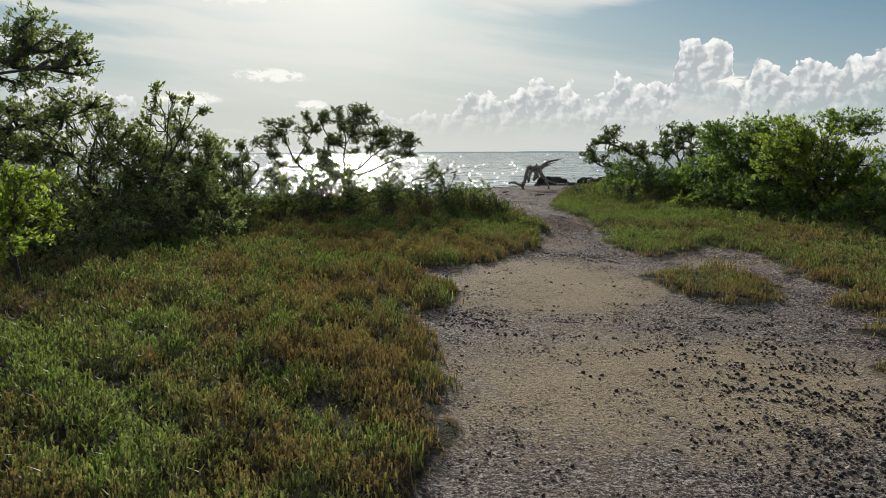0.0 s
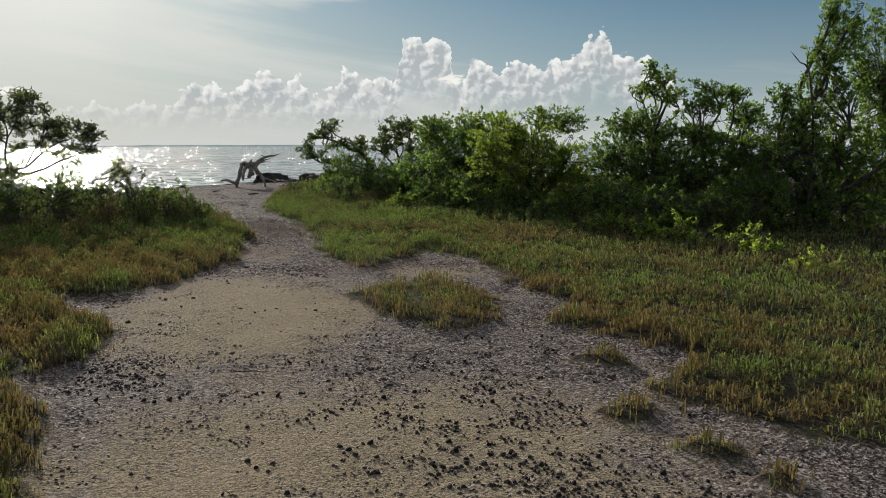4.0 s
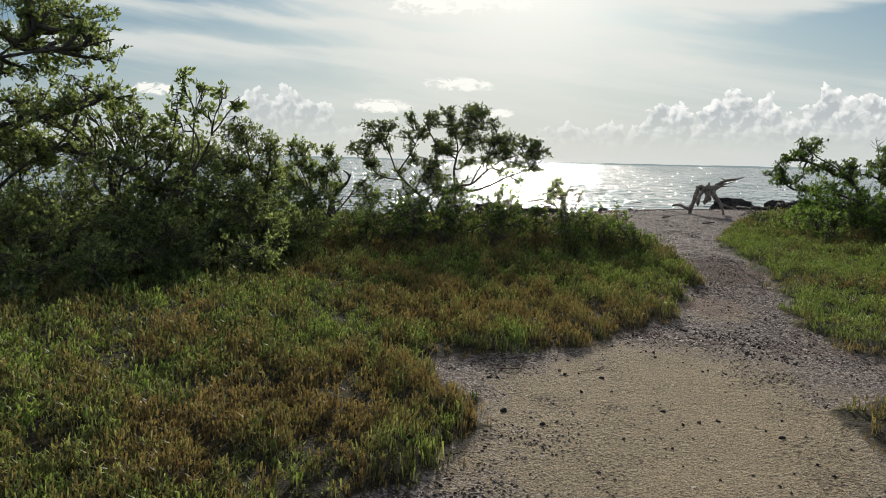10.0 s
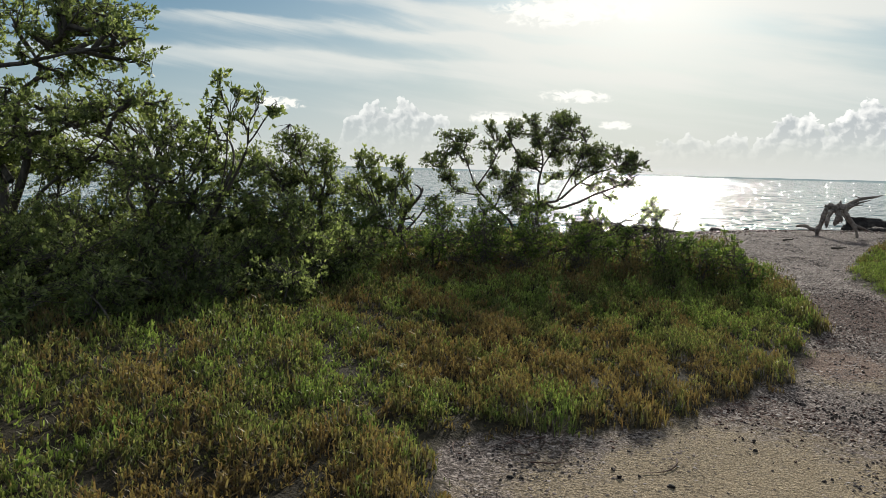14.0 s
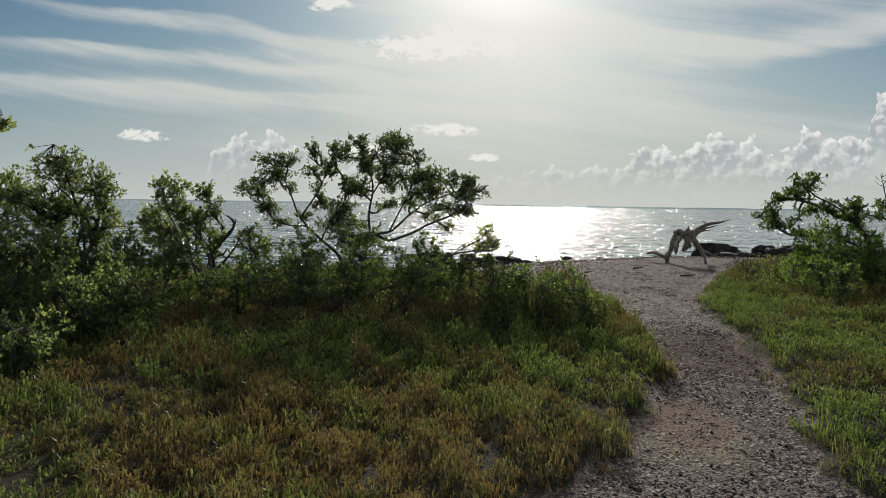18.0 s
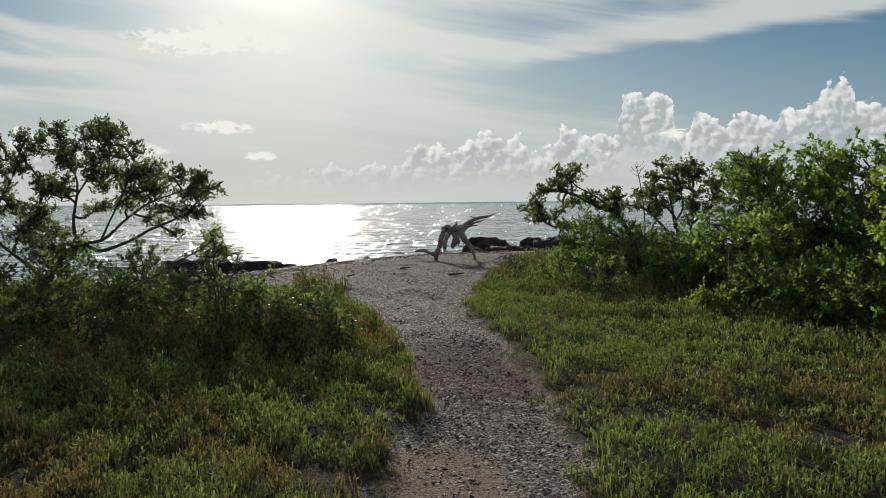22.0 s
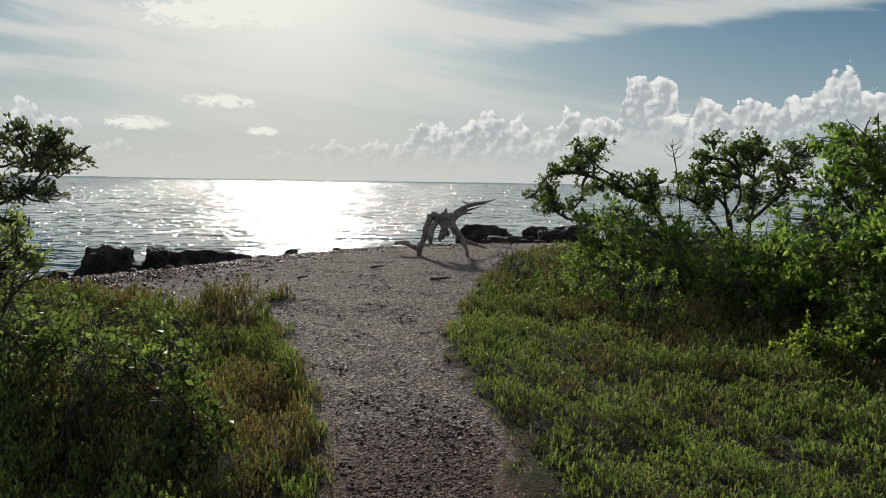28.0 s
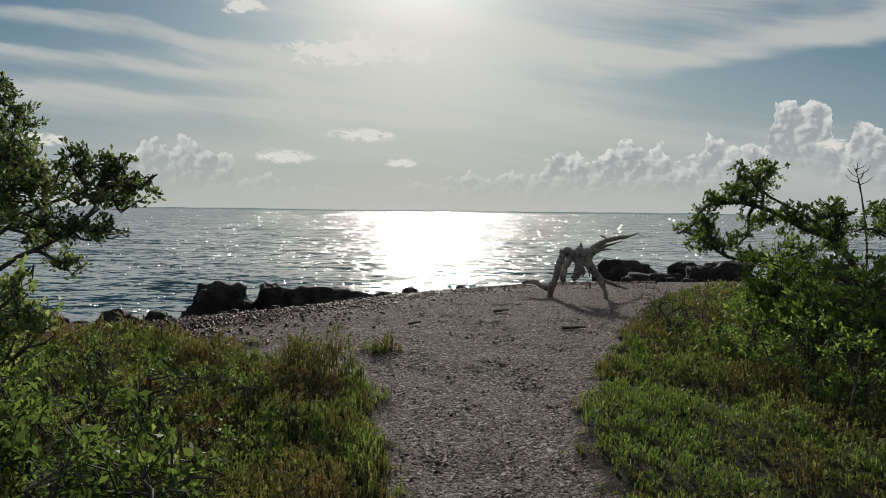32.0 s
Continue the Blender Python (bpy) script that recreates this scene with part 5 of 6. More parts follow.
driftwood = new("driftwood")
driftwood.location = at_ground(0.95, 26.9)
tagged(driftwood, "bleached driftwood root stump with forked branches standing on the beach", "driftwood")
for name, line in (
        ("root", ((0.79, 26.85, 0.99, 0.058), (0.73, 26.82, 0.85, 0.062), (0.70, 26.80, 0.69, 0.058), (0.65, 26.78, 0.54, 0.053), (0.60, 26.76, 0.39, 0.058), (0.59, 26.75, 0.24, 0.045))),
        ("root", ((0.88, 26.80, 0.91, 0.058), (0.83, 26.74, 0.78, 0.041), (0.79, 26.70, 0.65, 0.037), (0.79, 26.70, 0.57, 0.037), (0.79, 26.70, 0.50, 0.021))),
        ("root", ((1.03, 26.82, 0.91, 0.090), (1.04, 26.76, 0.78, 0.070), (1.00, 26.74, 0.67, 0.062), (0.97, 26.73, 0.60, 0.049), (0.96, 26.73, 0.56, 0.025))),
        ("root", ((1.06, 26.78, 0.80, 0.041), (1.10, 26.72, 0.71, 0.029), (1.09, 26.70, 0.64, 0.012))),
        ("root", ((1.13, 26.85, 0.91, 0.082), (1.21, 26.82, 0.77, 0.062), (1.31, 26.80, 0.65, 0.053), (1.38, 26.78, 0.55, 0.045), (1.43, 26.76, 0.43, 0.037), (1.46, 26.74, 0.25, 0.029))),
        ("root", ((1.35, 26.80, 0.59, 0.033), (1.50, 26.85, 0.54, 0.033), (1.63, 26.90, 0.49, 0.025), (1.79, 26.95, 0.44, 0.012))),
        ("root", ((1.12, 26.75, 0.83, 0.021), (1.18, 26.70, 0.73, 0.016), (1.20, 26.68, 0.63, 0.008))),
        ("stump", ((0.72, 26.90, 1.02, 0.033), (0.81, 26.90, 0.99, 0.074), (0.92, 26.90, 0.96, 0.099), (1.05, 26.90, 0.97, 0.123), (1.16, 26.92, 0.98, 0.107), (1.26, 26.95, 1.03, 0.066), (1.32, 27.00, 1.05, 0.037))),
        ("branch", ((1.16, 26.92, 1.00, 0.074), (1.29, 26.97, 1.08, 0.053), (1.42, 27.02, 1.17, 0.041), (1.56, 27.10, 1.22, 0.033), (1.76, 27.20, 1.25, 0.021), (1.96, 27.30, 1.31, 0.006))),
        ("branch", ((1.21, 26.90, 0.98, 0.049), (1.33, 26.90, 1.05, 0.033), (1.44, 26.95, 1.11, 0.025), (1.55, 27.00, 1.14, 0.016), (1.70, 27.00, 1.19, 0.006))),
        ("branch", ((1.27, 26.88, 1.01, 0.025), (1.37, 26.85, 1.05, 0.021), (1.45, 26.82, 1.06, 0.014), (1.52, 26.80, 1.06, 0.006))),
        ("branch", ((1.49, 27.05, 1.19, 0.025), (1.41, 27.05, 1.24, 0.016), (1.34, 27.05, 1.27, 0.006))),
        ("branch", ((0.83, 26.88, 1.00, 0.037), (0.82, 26.88, 1.04, 0.025), (0.81, 26.88, 1.08, 0.008))),
        ("branch", ((1.04, 26.90, 1.02, 0.045), (1.05, 26.90, 1.09, 0.029), (1.05, 26.90, 1.15, 0.008))),
        ("branch", ((1.19, 26.92, 1.02, 0.033), (1.21, 26.92, 1.07, 0.021), (1.22, 26.92, 1.10, 0.008))),
        ("root", ((0.61, 26.80, 0.35, 0.053), (0.56, 26.85, 0.42, 0.058), (0.45, 26.90, 0.46, 0.045), (0.32, 27.00, 0.50, 0.037), (0.20, 27.05, 0.50, 0.033), (0.13, 27.10, 0.48, 0.021))),
        ("root", ((0.57, 26.85, 0.45, 0.033), (0.58, 26.85, 0.51, 0.025), (0.61, 26.85, 0.55, 0.008))),
):
    line = [(x - driftwood.location.x, y - driftwood.location.y, z - driftwood.location.z, r) for x, y, z, r in line]
    part(name, limb_mesh(name, [line], DRIFT), driftwood)
snag = new("dead_branch")
snag.location = at_ground(-6.04, 18.4)
tagged(snag, "dark dead twisted branch sticking up from the low bushes", "dead branch")
for line in (
        ((-6.09, 18.40, 0.61, 0.042), (-6.03, 18.40, 0.81, 0.038), (-5.89, 18.40, 0.96, 0.034), (-5.77, 18.40, 1.09, 0.028), (-5.71, 18.40, 1.20, 0.021), (-5.75, 18.40, 1.28, 0.017), (-5.84, 18.40, 1.33, 0.008)),
        ((-5.73, 18.40, 1.18, 0.017), (-5.68, 18.40, 1.23, 0.013), (-5.69, 18.40, 1.29, 0.006)),
        ((-5.84, 18.40, 1.01, 0.028), (-5.92, 18.40, 1.17, 0.021), (-6.01, 18.40, 1.27, 0.017), (-6.06, 18.40, 1.33, 0.013), (-6.11, 18.40, 1.36, 0.006)),
        ((-6.02, 18.40, 1.28, 0.013), (-5.98, 18.40, 1.34, 0.008), (-5.99, 18.40, 1.39, 0.004)),
        ((-6.07, 18.40, 0.70, 0.021), (-5.90, 18.40, 0.74, 0.015), (-5.82, 18.40, 0.83, 0.006)),
):
    line = [(x - snag.location.x, y - snag.location.y, z - snag.location.z, r) for x, y, z, r in line]
    part("limb", limb_mesh("limb", [line], BARK), snag)
foot = limb_mesh("limb", [((0.03, 0.0, -0.06, 0.06), (-0.04, 0.0, (0.61 - snag.location.z) * 0.5, 0.055), (-0.05, 0.0, 0.64 - snag.location.z, 0.045))], BARK)
part("limb", foot, snag)
stalk = new("flower_stalk")
stalk.location = at_ground(5.16, 26.8)
tagged(stalk, "thin dead flower stalk with a spray of twigs at its top", "plant stalk")
part("stem", limb_mesh("stem", [((0, 0, -0.05, 0.016), (0.02, 0, 0.8, 0.014), (-0.06, 0, 1.5, 0.012), (-0.17, 0, 2.02, 0.008))], BARK, 6), stalk)
for k in range(9):
    a, hgt = k * 2.4, 1.78 + 0.028 * k
    reach = 0.20 - 0.008 * k
    tip = (-0.13 + reach * math.cos(a), reach * math.sin(a), hgt + 0.13)
    part("twig", limb_mesh("twig", [((-0.12 - (hgt - 1.78) * 0.2, 0, hgt, 0.006), (-0.13 + reach * 0.6 * math.cos(a), reach * 0.6 * math.sin(a), hgt + 0.05, 0.005), (*tip, 0.003))], BARK, 5), stalk)

# ---- rocks along the water ----


def rock(x, y, width, height, deep, seed, sink=0.3, summit=None):
    """A squarish, cracked, wave-worn block."""
    r = random.Random(seed)
    off = Vector((r.uniform(0, 50), r.uniform(0, 50), r.uniform(0, 50)))
    bm = bmesh.new()
    bmesh.ops.create_icosphere(bm, subdivisions=4 if width > 0.35 else 2, radius=1.0)
    for v in bm.verts:
        d = v.co.normalized()
        box = Vector([math.copysign(abs(c) ** (0.74 if width > 0.2 else 0.85), c) for c in d])
        layer = 0.05 * math.sin(box.z * 9 + 3 * noise.noise(d * 2 + off))
        k = 1 + 0.26 * noise.noise(d * 1.5 + off) + 0.14 * noise.noise(d * 3.4 + off) + 0.06 * noise.noise(d * 9 + off) + layer
        v.co = Vector((box.x * width / 2, box.y * deep / 2, box.z * height / 2)) * k
    me = bpy.data.meshes.new("rock")
    bm.to_mesh(me)
    bm.free()
    me.polygons.foreach_set("use_smooth", np.ones(len(me.polygons), bool))
    me.materials.append(ROCK)
    ob = new("rock", me)
    at_z = ground_at(x, y) + height * (0.5 - sink) if summit is None else summit - height * 0.5
    ob.matrix_world = pose(x, y, at_z, r.uniform(-6, 6), r.uniform(-6, 6), r.uniform(-25, 25))
    return ob


ROCKS = ((-5.02, 27.0, 0.9, 0.52, 0.8), (-4.34, 27.5, 0.5, 0.50, 0.55), (-3.61, 27.85, 1.2, 0.44, 0.8), (-3.25, 29.0, 1.0, 0.24, 0.6), (-2.73, 29.5, 0.8, 0.22, 0.5), (-2.06, 30.1, 1.1, 0.20, 0.6),
         (-5.89, 25.2, 0.62, 0.27, 0.6), (-5.72, 26.1, 0.40, 0.18, 0.4), (-5.5, 26.9, 0.42, 0.20, 0.4), (-6.6, 24.6, 0.7, 0.3, 0.6), (-1.3, 30.9, 0.9, 0.16, 0.5), (-3.0, 28.0, 0.7, 0.34, 0.5))
ROCKS_EAST = ((2.05, 34.6, 1.45, 0.62, 0.9), (2.45, 33.3, 1.1, 0.44, 0.8), (3.45, 34.6, 0.75, 0.60, 0.6), (4.4, 34.2, 1.3, 0.66, 0.9), (2.9, 32.7, 1.0, 0.46, 0.6), (0.9, 32.4, 0.4, 0.15, 0.3), (5.9, 34.4, 1.0, 0.6, 0.8), (7.0, 34.8, 1.1, 0.6, 0.9), (3.7, 33.4, 0.7, 0.62, 0.6))
for k, (x, y, wide_, above, deep_) in enumerate(ROCKS + ROCKS_EAST):
    tagged(rock(x, y, wide_ * 1.05, above * 1.22 + 0.3, deep_, 40 + k, summit=SEA + above * 1.2), "dark wet sea-worn rock at the edge of the water", "rock", "rocks along the shore")
r_small = random.Random(5)
for k in range(190):
    x = r_small.uniform(-6.5, 5.0)
    wide_beach = float(np.interp(x, (-6, -3, -1, 0.5), (2.2, 2.2, 1.4, 1.0)))
    y = float(np.interp(x, SHORE_X, SHORE_Y)) - wide_beach * abs(r_small.gauss(0.15, 0.4) if k % 2 else r_small.gauss(1.2, 0.35))
    size = r_small.uniform(0.08, 0.26) if k % 2 else r_small.uniform(0.07, 0.19)
    tagged(rock(x, y, size * 1.4, size * 0.9, size, 90 + k, 0.25), "small dark stone washed by the water", "stone", "stones along the water")

# ---- salt plants over the ground ----


def herbs(name, label, count, box, high, seed, wide=0.0046, tall_at=()):
    """Upright fleshy stems with small side leaves, thick near the walked line, all as one mesh."""
    r = np.random.default_rng(seed)
    x, y = r.uniform(box[0], box[1], count * 8), r.uniform(box[2], box[3], count * 8)
    away = np.hypot(x - np.clip(x, 0.0, 2.0), y - np.clip(y, 2.5, 20.0))
    chance = np.clip(1.35 / (1.0 + (away / 2.3) ** 2.0), 0.06, 1.0)
    g = growth(x, y)
    bald = wobble(x - 5, y + 2, 0.33) > -0.8
    ok = (g > r.uniform(-0.08, 0.10, len(x))) & (r.uniform(0, 1, len(x)) < chance * np.interp(y, (-2.5, 2.5), (0.0, 1.0)) * np.interp(np.abs(x), (9.5, 13.5), (1.0, 0.0))) & (np.interp(x, SHORE_X, SHORE_Y) - y > 2.0) & (bald | (r.uniform(0, 1, len(x)) < 0.15))
    x, y, g, away = x[ok][:count], y[ok][:count], g[ok][:count], away[ok][:count]
    n = len(x)
    z = land(x, y) + 0.015
    hum = 0.82 + 0.75 * wobble(x, y, 0.42) + 0.85 * wobble(x + 7, y - 3, 0.13)
    h = high * np.clip(hum, 0.22, 1.7) * np.clip(0.52 + g / 0.22, 0.40, 1.0) * r.uniform(0.58, 1.16, n)
    for cx, cy, rad, more in tall_at:
        h *= 1 + more * np.exp(-((x - cx) ** 2 + (y - cy) ** 2) / rad**2)
    w_ = wide * r.uniform(0.7, 1.35, n) * np.clip(0.78 + away / 6.0, 0.8, 2.2) * np.interp(y, (13.0, 14.5), (1.0, 1.3))
    a = r.uniform(0, np.pi, n)
    side = np.stack([np.cos(a), np.sin(a), 0 * a], -1) * w_[:, None]
    lean = np.stack([r.normal(0, 0.10, n), r.normal(0, 0.10, n), np.ones(n)], -1)
    root = np.stack([x, y, z - 0.02], -1)
    top = root + lean * h[:, None]
    shown = np.minimum(1.0, (r.uniform(0.024, 0.052, n) * np.clip(0.8 + away / 8.0, 0.8, 1.7) + 0.1 * np.exp(-np.maximum(g, 0) / 0.06)) / h)[:, None]
    low = top + (root - top) * shown
    v = [low - side, low + side, top + side * 0.75, top - side * 0.75]
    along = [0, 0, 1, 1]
    tris = []
    for s in range(2):
        f0 = r.uniform(0.1, 0.95, n)[:, None]
        b = low * (1 - f0) + top * f0
        b2 = r.uniform(0, 2 * np.pi, n)
        across = np.stack([np.cos(b2), np.sin(b2), 0 * b2], -1) * w_[:, None] * 1.2
        d = np.stack([r.normal(0, 0.8, n), r.normal(0, 0.8, n), np.ones(n)], -1) * (0.020 * r.uniform(0.6, 1.4, n) * np.clip(0.8 + away / 7.0, 0.8, 1.9))[:, None]
        v += [b - across, b + across, b + d]
        tris.append(np.array([0, 1, 2]) + 4 + 3 * s)
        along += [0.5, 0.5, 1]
    k = len(v)
    verts = np.stack(v, 1).reshape(-1, 3)
    base_at = (np.arange(n) * k)[:, None, None]
    me = raw_mesh(name, verts, (np.array([[[0, 1, 2, 3]]]) + base_at).reshape(-1, 4), (np.array(tris)[None] + base_at).reshape(-1, 3), HERB)
    tone = 0.30 + np.interp(y, (11, 15), (0.10, 0.0)) + 0.55 * wobble(x, y, 1.0) + 0.75 * wobble(x - 4, y + 9, 0.2) + r.normal(0, 0.10, n)
    for cx, cy, rx, ry, s in TONES:
        tone += s * np.exp(-(((x - cx) / rx) ** 2 + ((y - cy) / ry) ** 2))
    tone += np.where(y < 13.5, 0.4, 0.1) * np.exp(-np.maximum(g, 0) / 0.12)
    me.attributes.new("tone", "FLOAT", "POINT").data.foreach_set("value", np.repeat(np.clip(tone, 0, 1), k).astype(np.float32))
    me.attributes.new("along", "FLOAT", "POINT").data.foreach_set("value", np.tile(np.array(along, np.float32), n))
    return tagged(new(name, me), label, "ground plants", kind="stuff")


TONES = ((2.3, 15.0, 0.5, 0.5, 0.45), (2.9, 17.5, 0.5, 0.7, 0.45), (3.7, 15.8, 0.8, 0.5, 0.4), (4.6, 13.2, 0.8, 0.6, 0.4), (2.2, 19.0, 0.4, 0.5, 0.4), (-1.3, 13.2, 1.2, 0.7, 0.35), (0.0, 13.3, 0.5, 0.6, 0.35), (-2.2, 16.9, 2.2, 0.9, 0.55), (-0.2, 17.6, 0.6, 1.2, -0.3), (-2.6, 15.0, 1.2, 0.7, -0.15), (2.9, 17.0, 1.6, 3.0, -0.32), (3.2, 14.0, 1.0, 0.5, 0.35), (3.4, 20.0, 0.7, 0.6, 0.45), (-3.4, 6.0, 1.2, 1.0, -0.2), (-1.6, 8.4, 0.8, 0.9, 0.55), (-0.6, 12.2, 1.0, 0.8, 0.35), (-1.7, 11.2, 1.3, 0.7, 0.20), (-1.2, 4.5, 1.0, 1.2, 0.25), (3.9, 7.4, 0.7, 0.8, 0.35),
         (-3.2, 9.6, 1.2, 0.6, 0.20), (2.4, 8.3, 0.6, 0.3, 0.3), (4.0, 9.6, 0.9, 0.6, 0.3), (3.6, 18.0, 2.0, 2.2, -0.12), (1.9, 20.3, 0.8, 1.4, -0.25), (2.3, 13.4, 0.7, 1.6, -0.45),
         (-0.1, 15.5, 0.8, 1.2, -0.3), (-3.6, 8.6, 1.0, 0.6, -0.25))
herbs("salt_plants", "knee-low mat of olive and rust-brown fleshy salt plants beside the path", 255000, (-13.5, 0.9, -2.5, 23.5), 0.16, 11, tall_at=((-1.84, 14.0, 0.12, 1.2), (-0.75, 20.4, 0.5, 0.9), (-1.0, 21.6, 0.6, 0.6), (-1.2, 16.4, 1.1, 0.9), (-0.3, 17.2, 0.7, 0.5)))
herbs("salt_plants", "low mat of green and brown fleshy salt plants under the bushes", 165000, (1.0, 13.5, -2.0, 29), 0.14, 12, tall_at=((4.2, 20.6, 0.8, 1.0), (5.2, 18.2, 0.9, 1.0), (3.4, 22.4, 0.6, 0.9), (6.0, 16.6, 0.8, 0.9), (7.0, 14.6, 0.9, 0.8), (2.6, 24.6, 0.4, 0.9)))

# ---- shell grit, clods and litter ----


def chips(name, label, mat, count, box, size, seed, where, flat=0.45, lump=True):
    """Small lumps or flat flakes lying on the bare ground, as one mesh."""
    r = np.random.default_rng(seed)
    x, y = r.uniform(box[0], box[1], count * 6), r.uniform(box[2], box[3], count * 6)
    ok = where(x, y, r)
    x, y = x[ok][:count], y[ok][:count]
    n = len(x)
    s = size * np.exp(np.clip(r.normal(0, 0.4, n), -0.8, 0.7))
    a, tilt = r.uniform(0, 6.28, n), r.normal(0, 0.3, n)
    low = np.array(((1, 0.1, -0.6), (0.1, 0.8, -0.6), (-0.95, 0, -0.6), (0, -0.8, -0.6)), float)
    high = np.array(((0.62, 0.25, 1), (-0.2, 0.55, 1), (-0.6, -0.2, 1), (0.2, -0.5, 1)), float)
    shape = np.vstack([low, high]) if lump else np.vstack([low * (1, 1, 0.1), high[:1] * (0.2, 0.2, 1)])
    k = len(shape)
    local = shape[None] * s[:, None, None] * r.uniform(0.6, 1.35, (n, k, 1)) * (1, 1, flat)
    c, d = np.cos(a)[:, None], np.sin(a)[:, None]
    px, py = local[..., 0] * c - local[..., 1] * d, local[..., 0] * d + local[..., 1] * c
    pz = local[..., 2] + px * np.sin(tilt)[:, None]
    z = land(x, y) + 0.006 * wobble(x, y, 0.3) + 0.02 * wobble(x, y, 1.6) * (y < 24) + s * flat * 0.3
    verts = np.stack([px + x[:, None], py + y[:, None], pz + z[:, None]], -1).reshape(-1, 3)
    at_ = (np.arange(n) * k)[:, None, None]
    quads = np.array(((0, 1, 5, 4), (1, 2, 6, 5), (2, 3, 7, 6), (3, 0, 4, 7), (4, 5, 6, 7))) if lump else np.zeros((0, 4), int)
    tris = np.zeros((0, 3), int) if lump else np.array(((0, 1, 4), (1, 2, 4), (2, 3, 4), (3, 0, 4)))
    me = raw_mesh(name, verts, (quads[None] + at_).reshape(-1, 4) if lump else None, None if lump else (tris[None] + at_).reshape(-1, 3), mat)
    return tagged(new(name, me), label, "gravel", kind="stuff")


def gravelly(x, y, r):
    s = np.zeros_like(x)
    for cx, cy, rx, ry, k in SAND_SPOTS:
        s = np.maximum(s, k * np.clip(1.6 - 1.3 * np.hypot((x - cx) / rx, (y - cy) / ry), 0, 1))
    chance = np.clip(1.05 - 1.15 * s + 0.75 * wobble(x, y, 0.5), 0.04, 1) * np.clip(2.2 - np.abs(y - 9) / 9, 0.5, 1)
    back = (np.interp(x, SHORE_X, SHORE_Y) - y) / np.interp(x, (-6, -3, -1, 0.5), (2.2, 2.2, 1.4, 1.0))
    return (growth(x, y) < 0.03) & (r.uniform(0, 1, len(x)) < chance) & (back > np.interp(x, (-2, 0.5), (2.6, 1.9)) + 0.5 * wobble(x, y, 0.6))


def coarse(x, y, r):
    return gravelly(x, y, r) & (r.uniform(0, 1, len(x)) > 0.9 * np.exp(-(((y - 16.1) / 1.3) ** 2)))


chips("shell_gravel", "grey, white and purple broken shells on the path", SHELLS, 42000, (-2.5, 4.5, 2.5, 21), 0.0085, 21, coarse, 0.3, False)
chips("beach_gravel", "coarse pale shell gravel on the beach", SHELLS, 56000, (-7, 4.5, 18, 34), 0.0120, 22, gravelly, 0.32, False)
chips("coarse_gravel", "coarse purple-grey shell lumps on the narrow path", SHELLS, 24000, (-1, 4.5, 11.2, 25), 0.0105, 26, coarse, 0.34, False)


def cloddy(x, y, r):
    lump = wobble(x, y, 0.25) + 0.6 * wobble(x + 3, y, 0.9)
    edge = np.exp(-((growth(x, y) / 0.12) ** 2)) + 0.5 * (x > 1.0) * (y < 8.5)
    return gravelly(x, y, r) & (lump + 0.5 * edge + r.normal(0, 0.3, len(x)) > 0.3)


chips("dark_clods", "dark damp clods and bits of weed on the path", CLODS, 46000, (-1.5, 4.5, 2.5, 22), 0.0080, 23, cloddy, 0.55, False)


def wrack(x, y, r):
    inland = (np.interp(x, SHORE_X, SHORE_Y) - y) / np.interp(x, (-6, -3, -1, 0.5), (2.2, 2.2, 1.4, 1.0))
    return (growth(x, y) < 0.0) & (np.abs(inland - 1.6 - 0.5 * wobble(x, y, 0.8)) < r.exponential(np.interp(x, (-2, 0.5), (0.6, 0.32)), len(x)))


chips("seaweed_wrack", "dark wet reddish seaweed and stones washed up along the water", WRACK, 26000, (-6.5, 2.5, 22, 33), 0.018, 24, wrack, 0.5)


def reddish(x, y, r):
    spot = np.exp(-(((y - 15.6) / 1.6) ** 2)) + 0.6 * np.exp(-(((y - 11.6) / 0.5) ** 2)) + np.exp(-(np.minimum(np.abs(distance_in(BARE, x, y)), 9) / 0.13) ** 2)
    spot = spot + 3.0 * np.exp(-(((x + 0.93) / 0.16) ** 2 + ((y - 6.76) / 0.2) ** 2))
    return (growth(x, y) < 0.04) & (r.uniform(0, 1, len(x)) < np.clip(spot, 0, 1) * (0.6 + 0.5 * wobble(x, y, 0.3)))


chips("leaf_litter", "reddish dead stems and leaf bits scattered on the path", LITTER, 26000, (-1.5, 4.2, 3, 22), 0.0095, 25, reddish, 0.3)


def strewn(x, y, r):
    return (growth(x, y) < 0.06) & (r.uniform(0, 1, len(x)) < np.exp(-(((y - 16.1) / 1.2) ** 2)) * (0.6 + 0.6 * wobble(x, y, 0.3)))


chips("dead_stems", "dark red dead stems and weed bits strewn over the gravel", LITTER, 26000, (-0.6, 2.4, 13, 19), 0.0105, 27, strewn, 0.36, False)


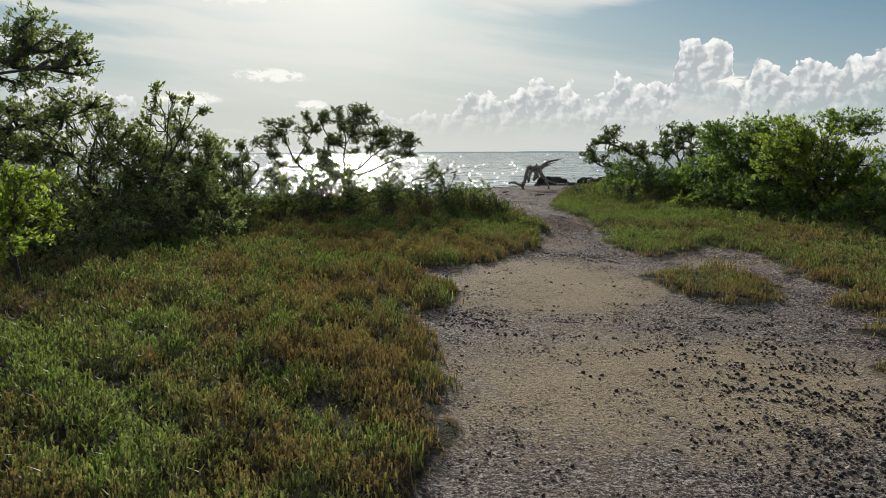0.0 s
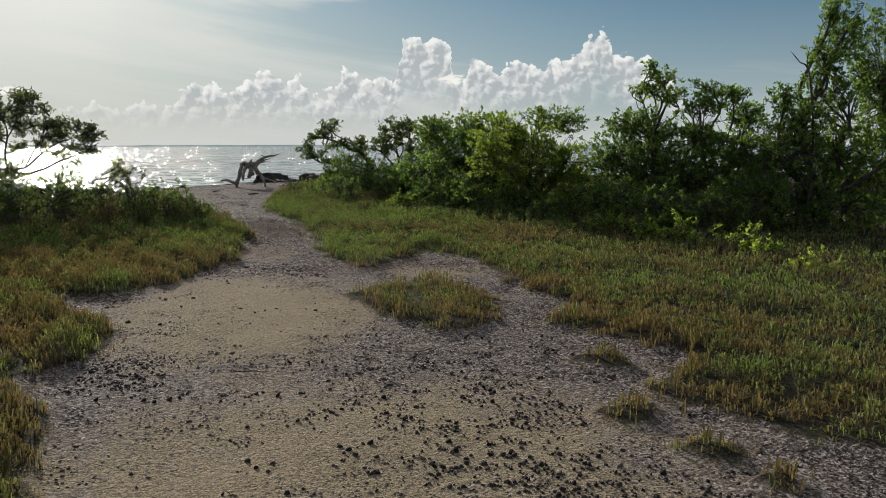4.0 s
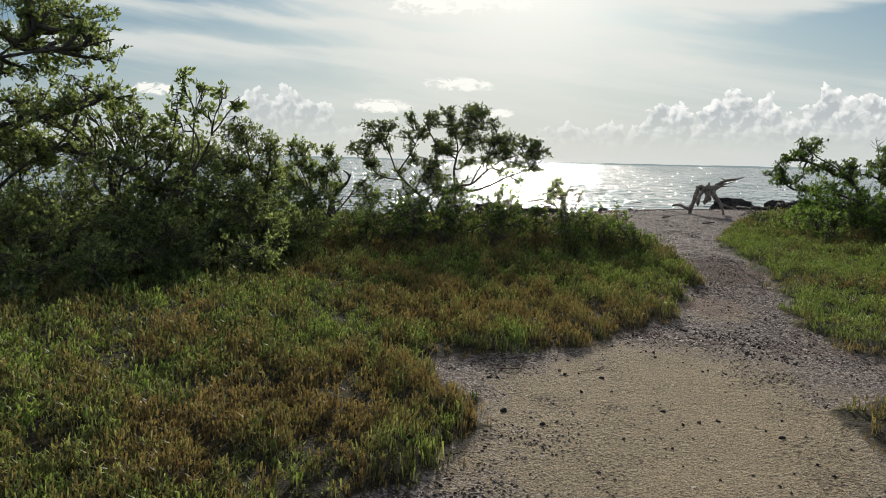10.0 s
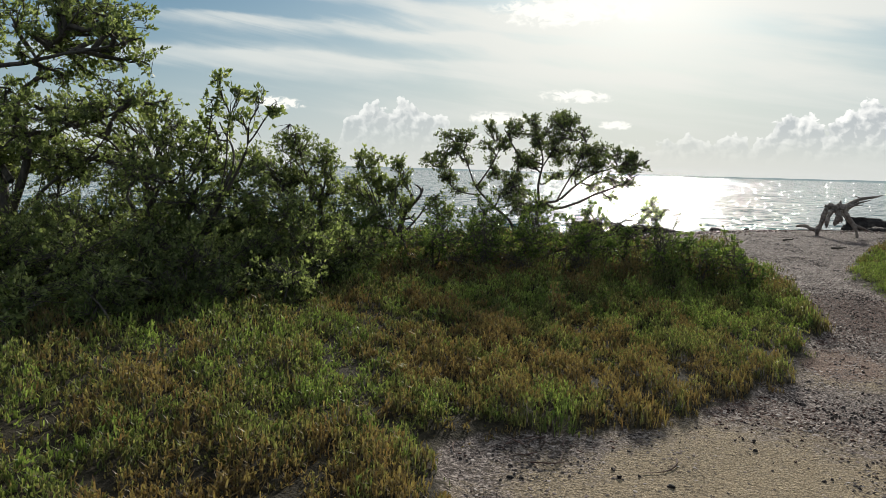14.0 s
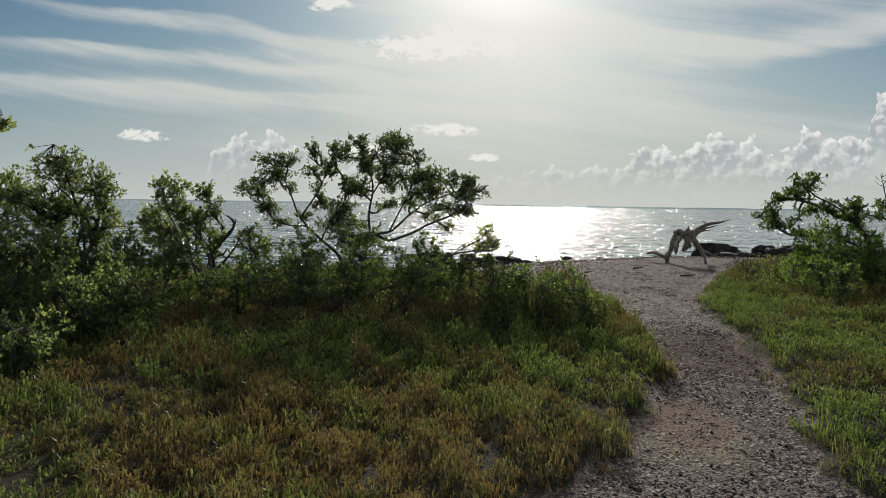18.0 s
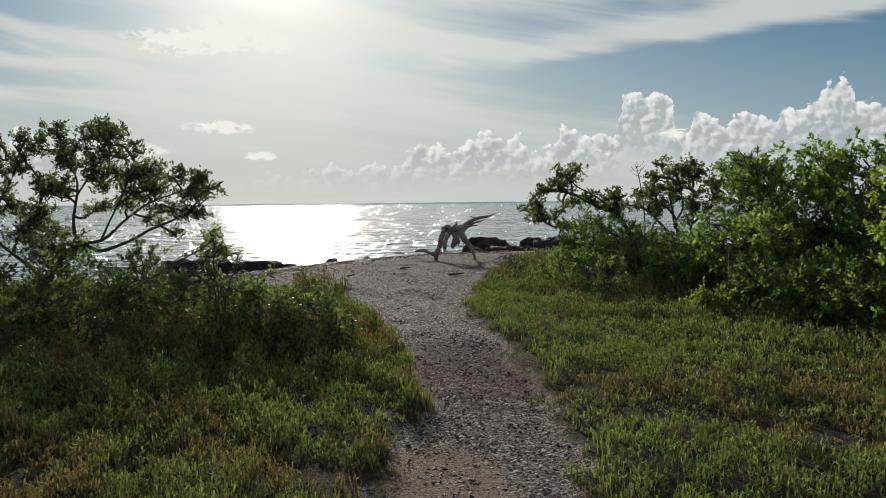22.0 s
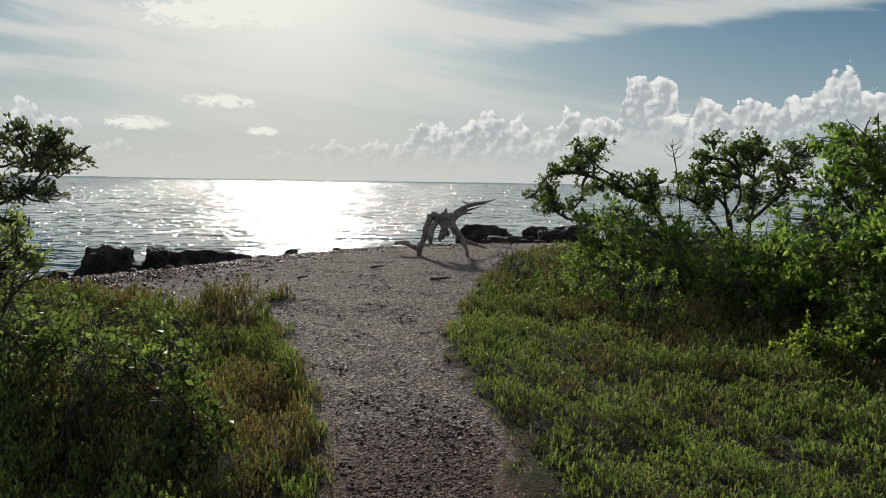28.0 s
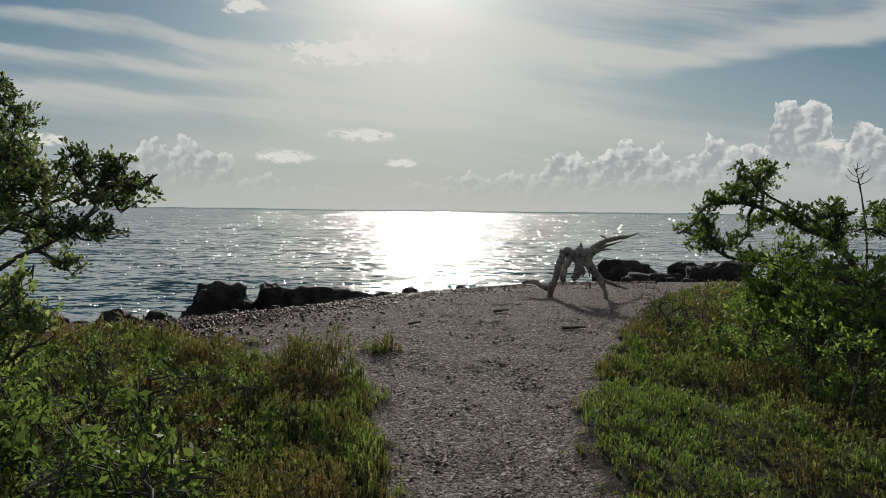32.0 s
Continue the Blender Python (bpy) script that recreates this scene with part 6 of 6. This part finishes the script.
def crusty(x, y, r):
    s = 0.75 * np.exp(-(((x - 2.0) / 1.5) ** 2 + ((y - 5.8) / 2.2) ** 2)) + 0.9 * np.exp(-(((x + 0.3) / 0.5) ** 2 + ((y - 7.3) / 0.7) ** 2)) + 0.8 * np.exp(-(((x - 2.0) / 0.9) ** 2 + ((y - 3.6) / 1.0) ** 2)) + 1.2 * np.exp(-(((x - 1.1) / 0.8) ** 2 + ((y - 11.7) / 0.7) ** 2)) + 0.85 * np.exp(-(((y - 16.4) / 2.2) ** 2))
    return (growth(x, y) < 0.03) & (wobble(x, y, 0.22) + 0.5 * wobble(x, y, 0.6) + r.normal(0, 0.2, len(x)) > 0.75 - 0.8 * s) & (r.uniform(0, 1, len(x)) < s + 0.12)


chips("crust_pieces", "dark broken crust and weed lumps on the path", CLODS, 14000, (-1.3, 4.2, 2.5, 21), 0.0105, 28, crusty, 0.55)


def washed_up(x, y, r):
    return (growth(x, y) < -0.05) & (wobble(x, y, 0.3) + 0.7 * wobble(x + 2, y, 1.0) + r.normal(0, 0.15, len(x)) > 0.55) & (np.interp(x, SHORE_X, SHORE_Y) - y > 0.8)


chips("weed_lumps", "dark dried weed lumps scattered over the beach", CLODS, 9000, (-5, 4, 18.5, 31), 0.014, 29, washed_up, 0.6, False)

# ---- single stones, fallen twigs, far stacks ----
for k, (x, y) in enumerate(((-0.64, 9.14), (-0.68, 9.61), (-0.40, 8.87), (1.29, 9.69), (1.24, 8.96), (-0.17, 10.47), (0.56, 9.23), (0.10, 9.89), (-0.41, 8.45), (1.46, 6.44), (1.1, 6.66), (1.57, 5.95))):
    size = 0.022 + 0.014 * ((k * 7) % 5) / 4
    tagged(rock(x, y, size * 1.3, size * 0.8, size, 300 + k, 0.2), "small dark stone lying on the sandy path", "stone", "stones on the path")
r_twig = random.Random(31)
for k in range(16):
    if k < 9:
        x, y = r_twig.uniform(-1.1, -0.4), r_twig.uniform(9.75, 10.2)
    else:
        x, y = r_twig.uniform(-0.3, 2.6), r_twig.uniform(6.0, 11.5)
    a, length = r_twig.uniform(0, 6.28), r_twig.uniform(0.12, 0.38)
    line = []
    for q in range(5):
        a += r_twig.uniform(-0.5, 0.5)
        line.append((x, y, ground_at(x, y) + 0.012 + r_twig.uniform(0, 0.012), 0.0045 - 0.0006 * q))
        x, y = x + length / 4 * math.cos(a), y + length / 4 * math.sin(a)
    tagged(new("dead_twig", limb_mesh("dead_twig", [line], TWIG, 5)), "reddish dead twig lying on the sand", "twig", "twigs on the path")
for x, y, a, length in ((0.04, 24.83, 0.2, 0.2), (1.03, 23.63, -0.1, 0.28), (-0.86, 23.53, 0.5, 0.15)):
    z = ground_at(x, y)
    line = [(x + length * (k / 4 - 0.5) * math.cos(a), y + length * (k / 4 - 0.5) * math.sin(a) + 0.012 * (k % 2), z + 0.02 + 0.006 * k, 0.018 - 0.002 * k) for k in range(5)]
    tagged(new("driftwood_stick", limb_mesh("driftwood_stick", [line], BARK, 8)), "short dark piece of driftwood lying on the gravel beach", "driftwood", "sticks on the beach")
branch = new("dead_branch")
branch.location = at_ground(10.1, 13.4)
tagged(branch, "grey leafless branch sticking out of the thicket", "dead branch")
base_z = branch.location.z
for line in (((0, 0, -0.05, 0.03), (0.1, 0, 1.4, 0.024), (-0.05, 0, 2.71 - base_z, 0.016), (-0.28, 0, 2.95 - base_z, 0.010), (-0.44, 0, 3.1 - base_z, 0.004)),
             ((-0.05, 0, 2.71 - base_z, 0.012), (-0.12, 0, 2.95 - base_z, 0.008), (-0.08, 0, 3.2 - base_z, 0.004))):
    part("limb", limb_mesh("limb", [line], BARK, 7), branch)
for x, y, high_, wide_ in ((-2090, 3000, 52, 3.2), (-2140, 3000, 30, 3.0), (-2035, 3010, 34, 2.6)):
    pts = np.array(((x, y, SEA - 1), (x, y, high_ * 0.5), (x, y, high_)), float)
    v, q = tubes(pts[None], np.array(((wide_, wide_ * 0.8, wide_ * 0.65),)), 10)
    tagged(new("far_stack", raw_mesh("far_stack", v, q, None, FAR_GLOW)), "thin pale chimney stack far across the water", "chimney stack", "far stacks")
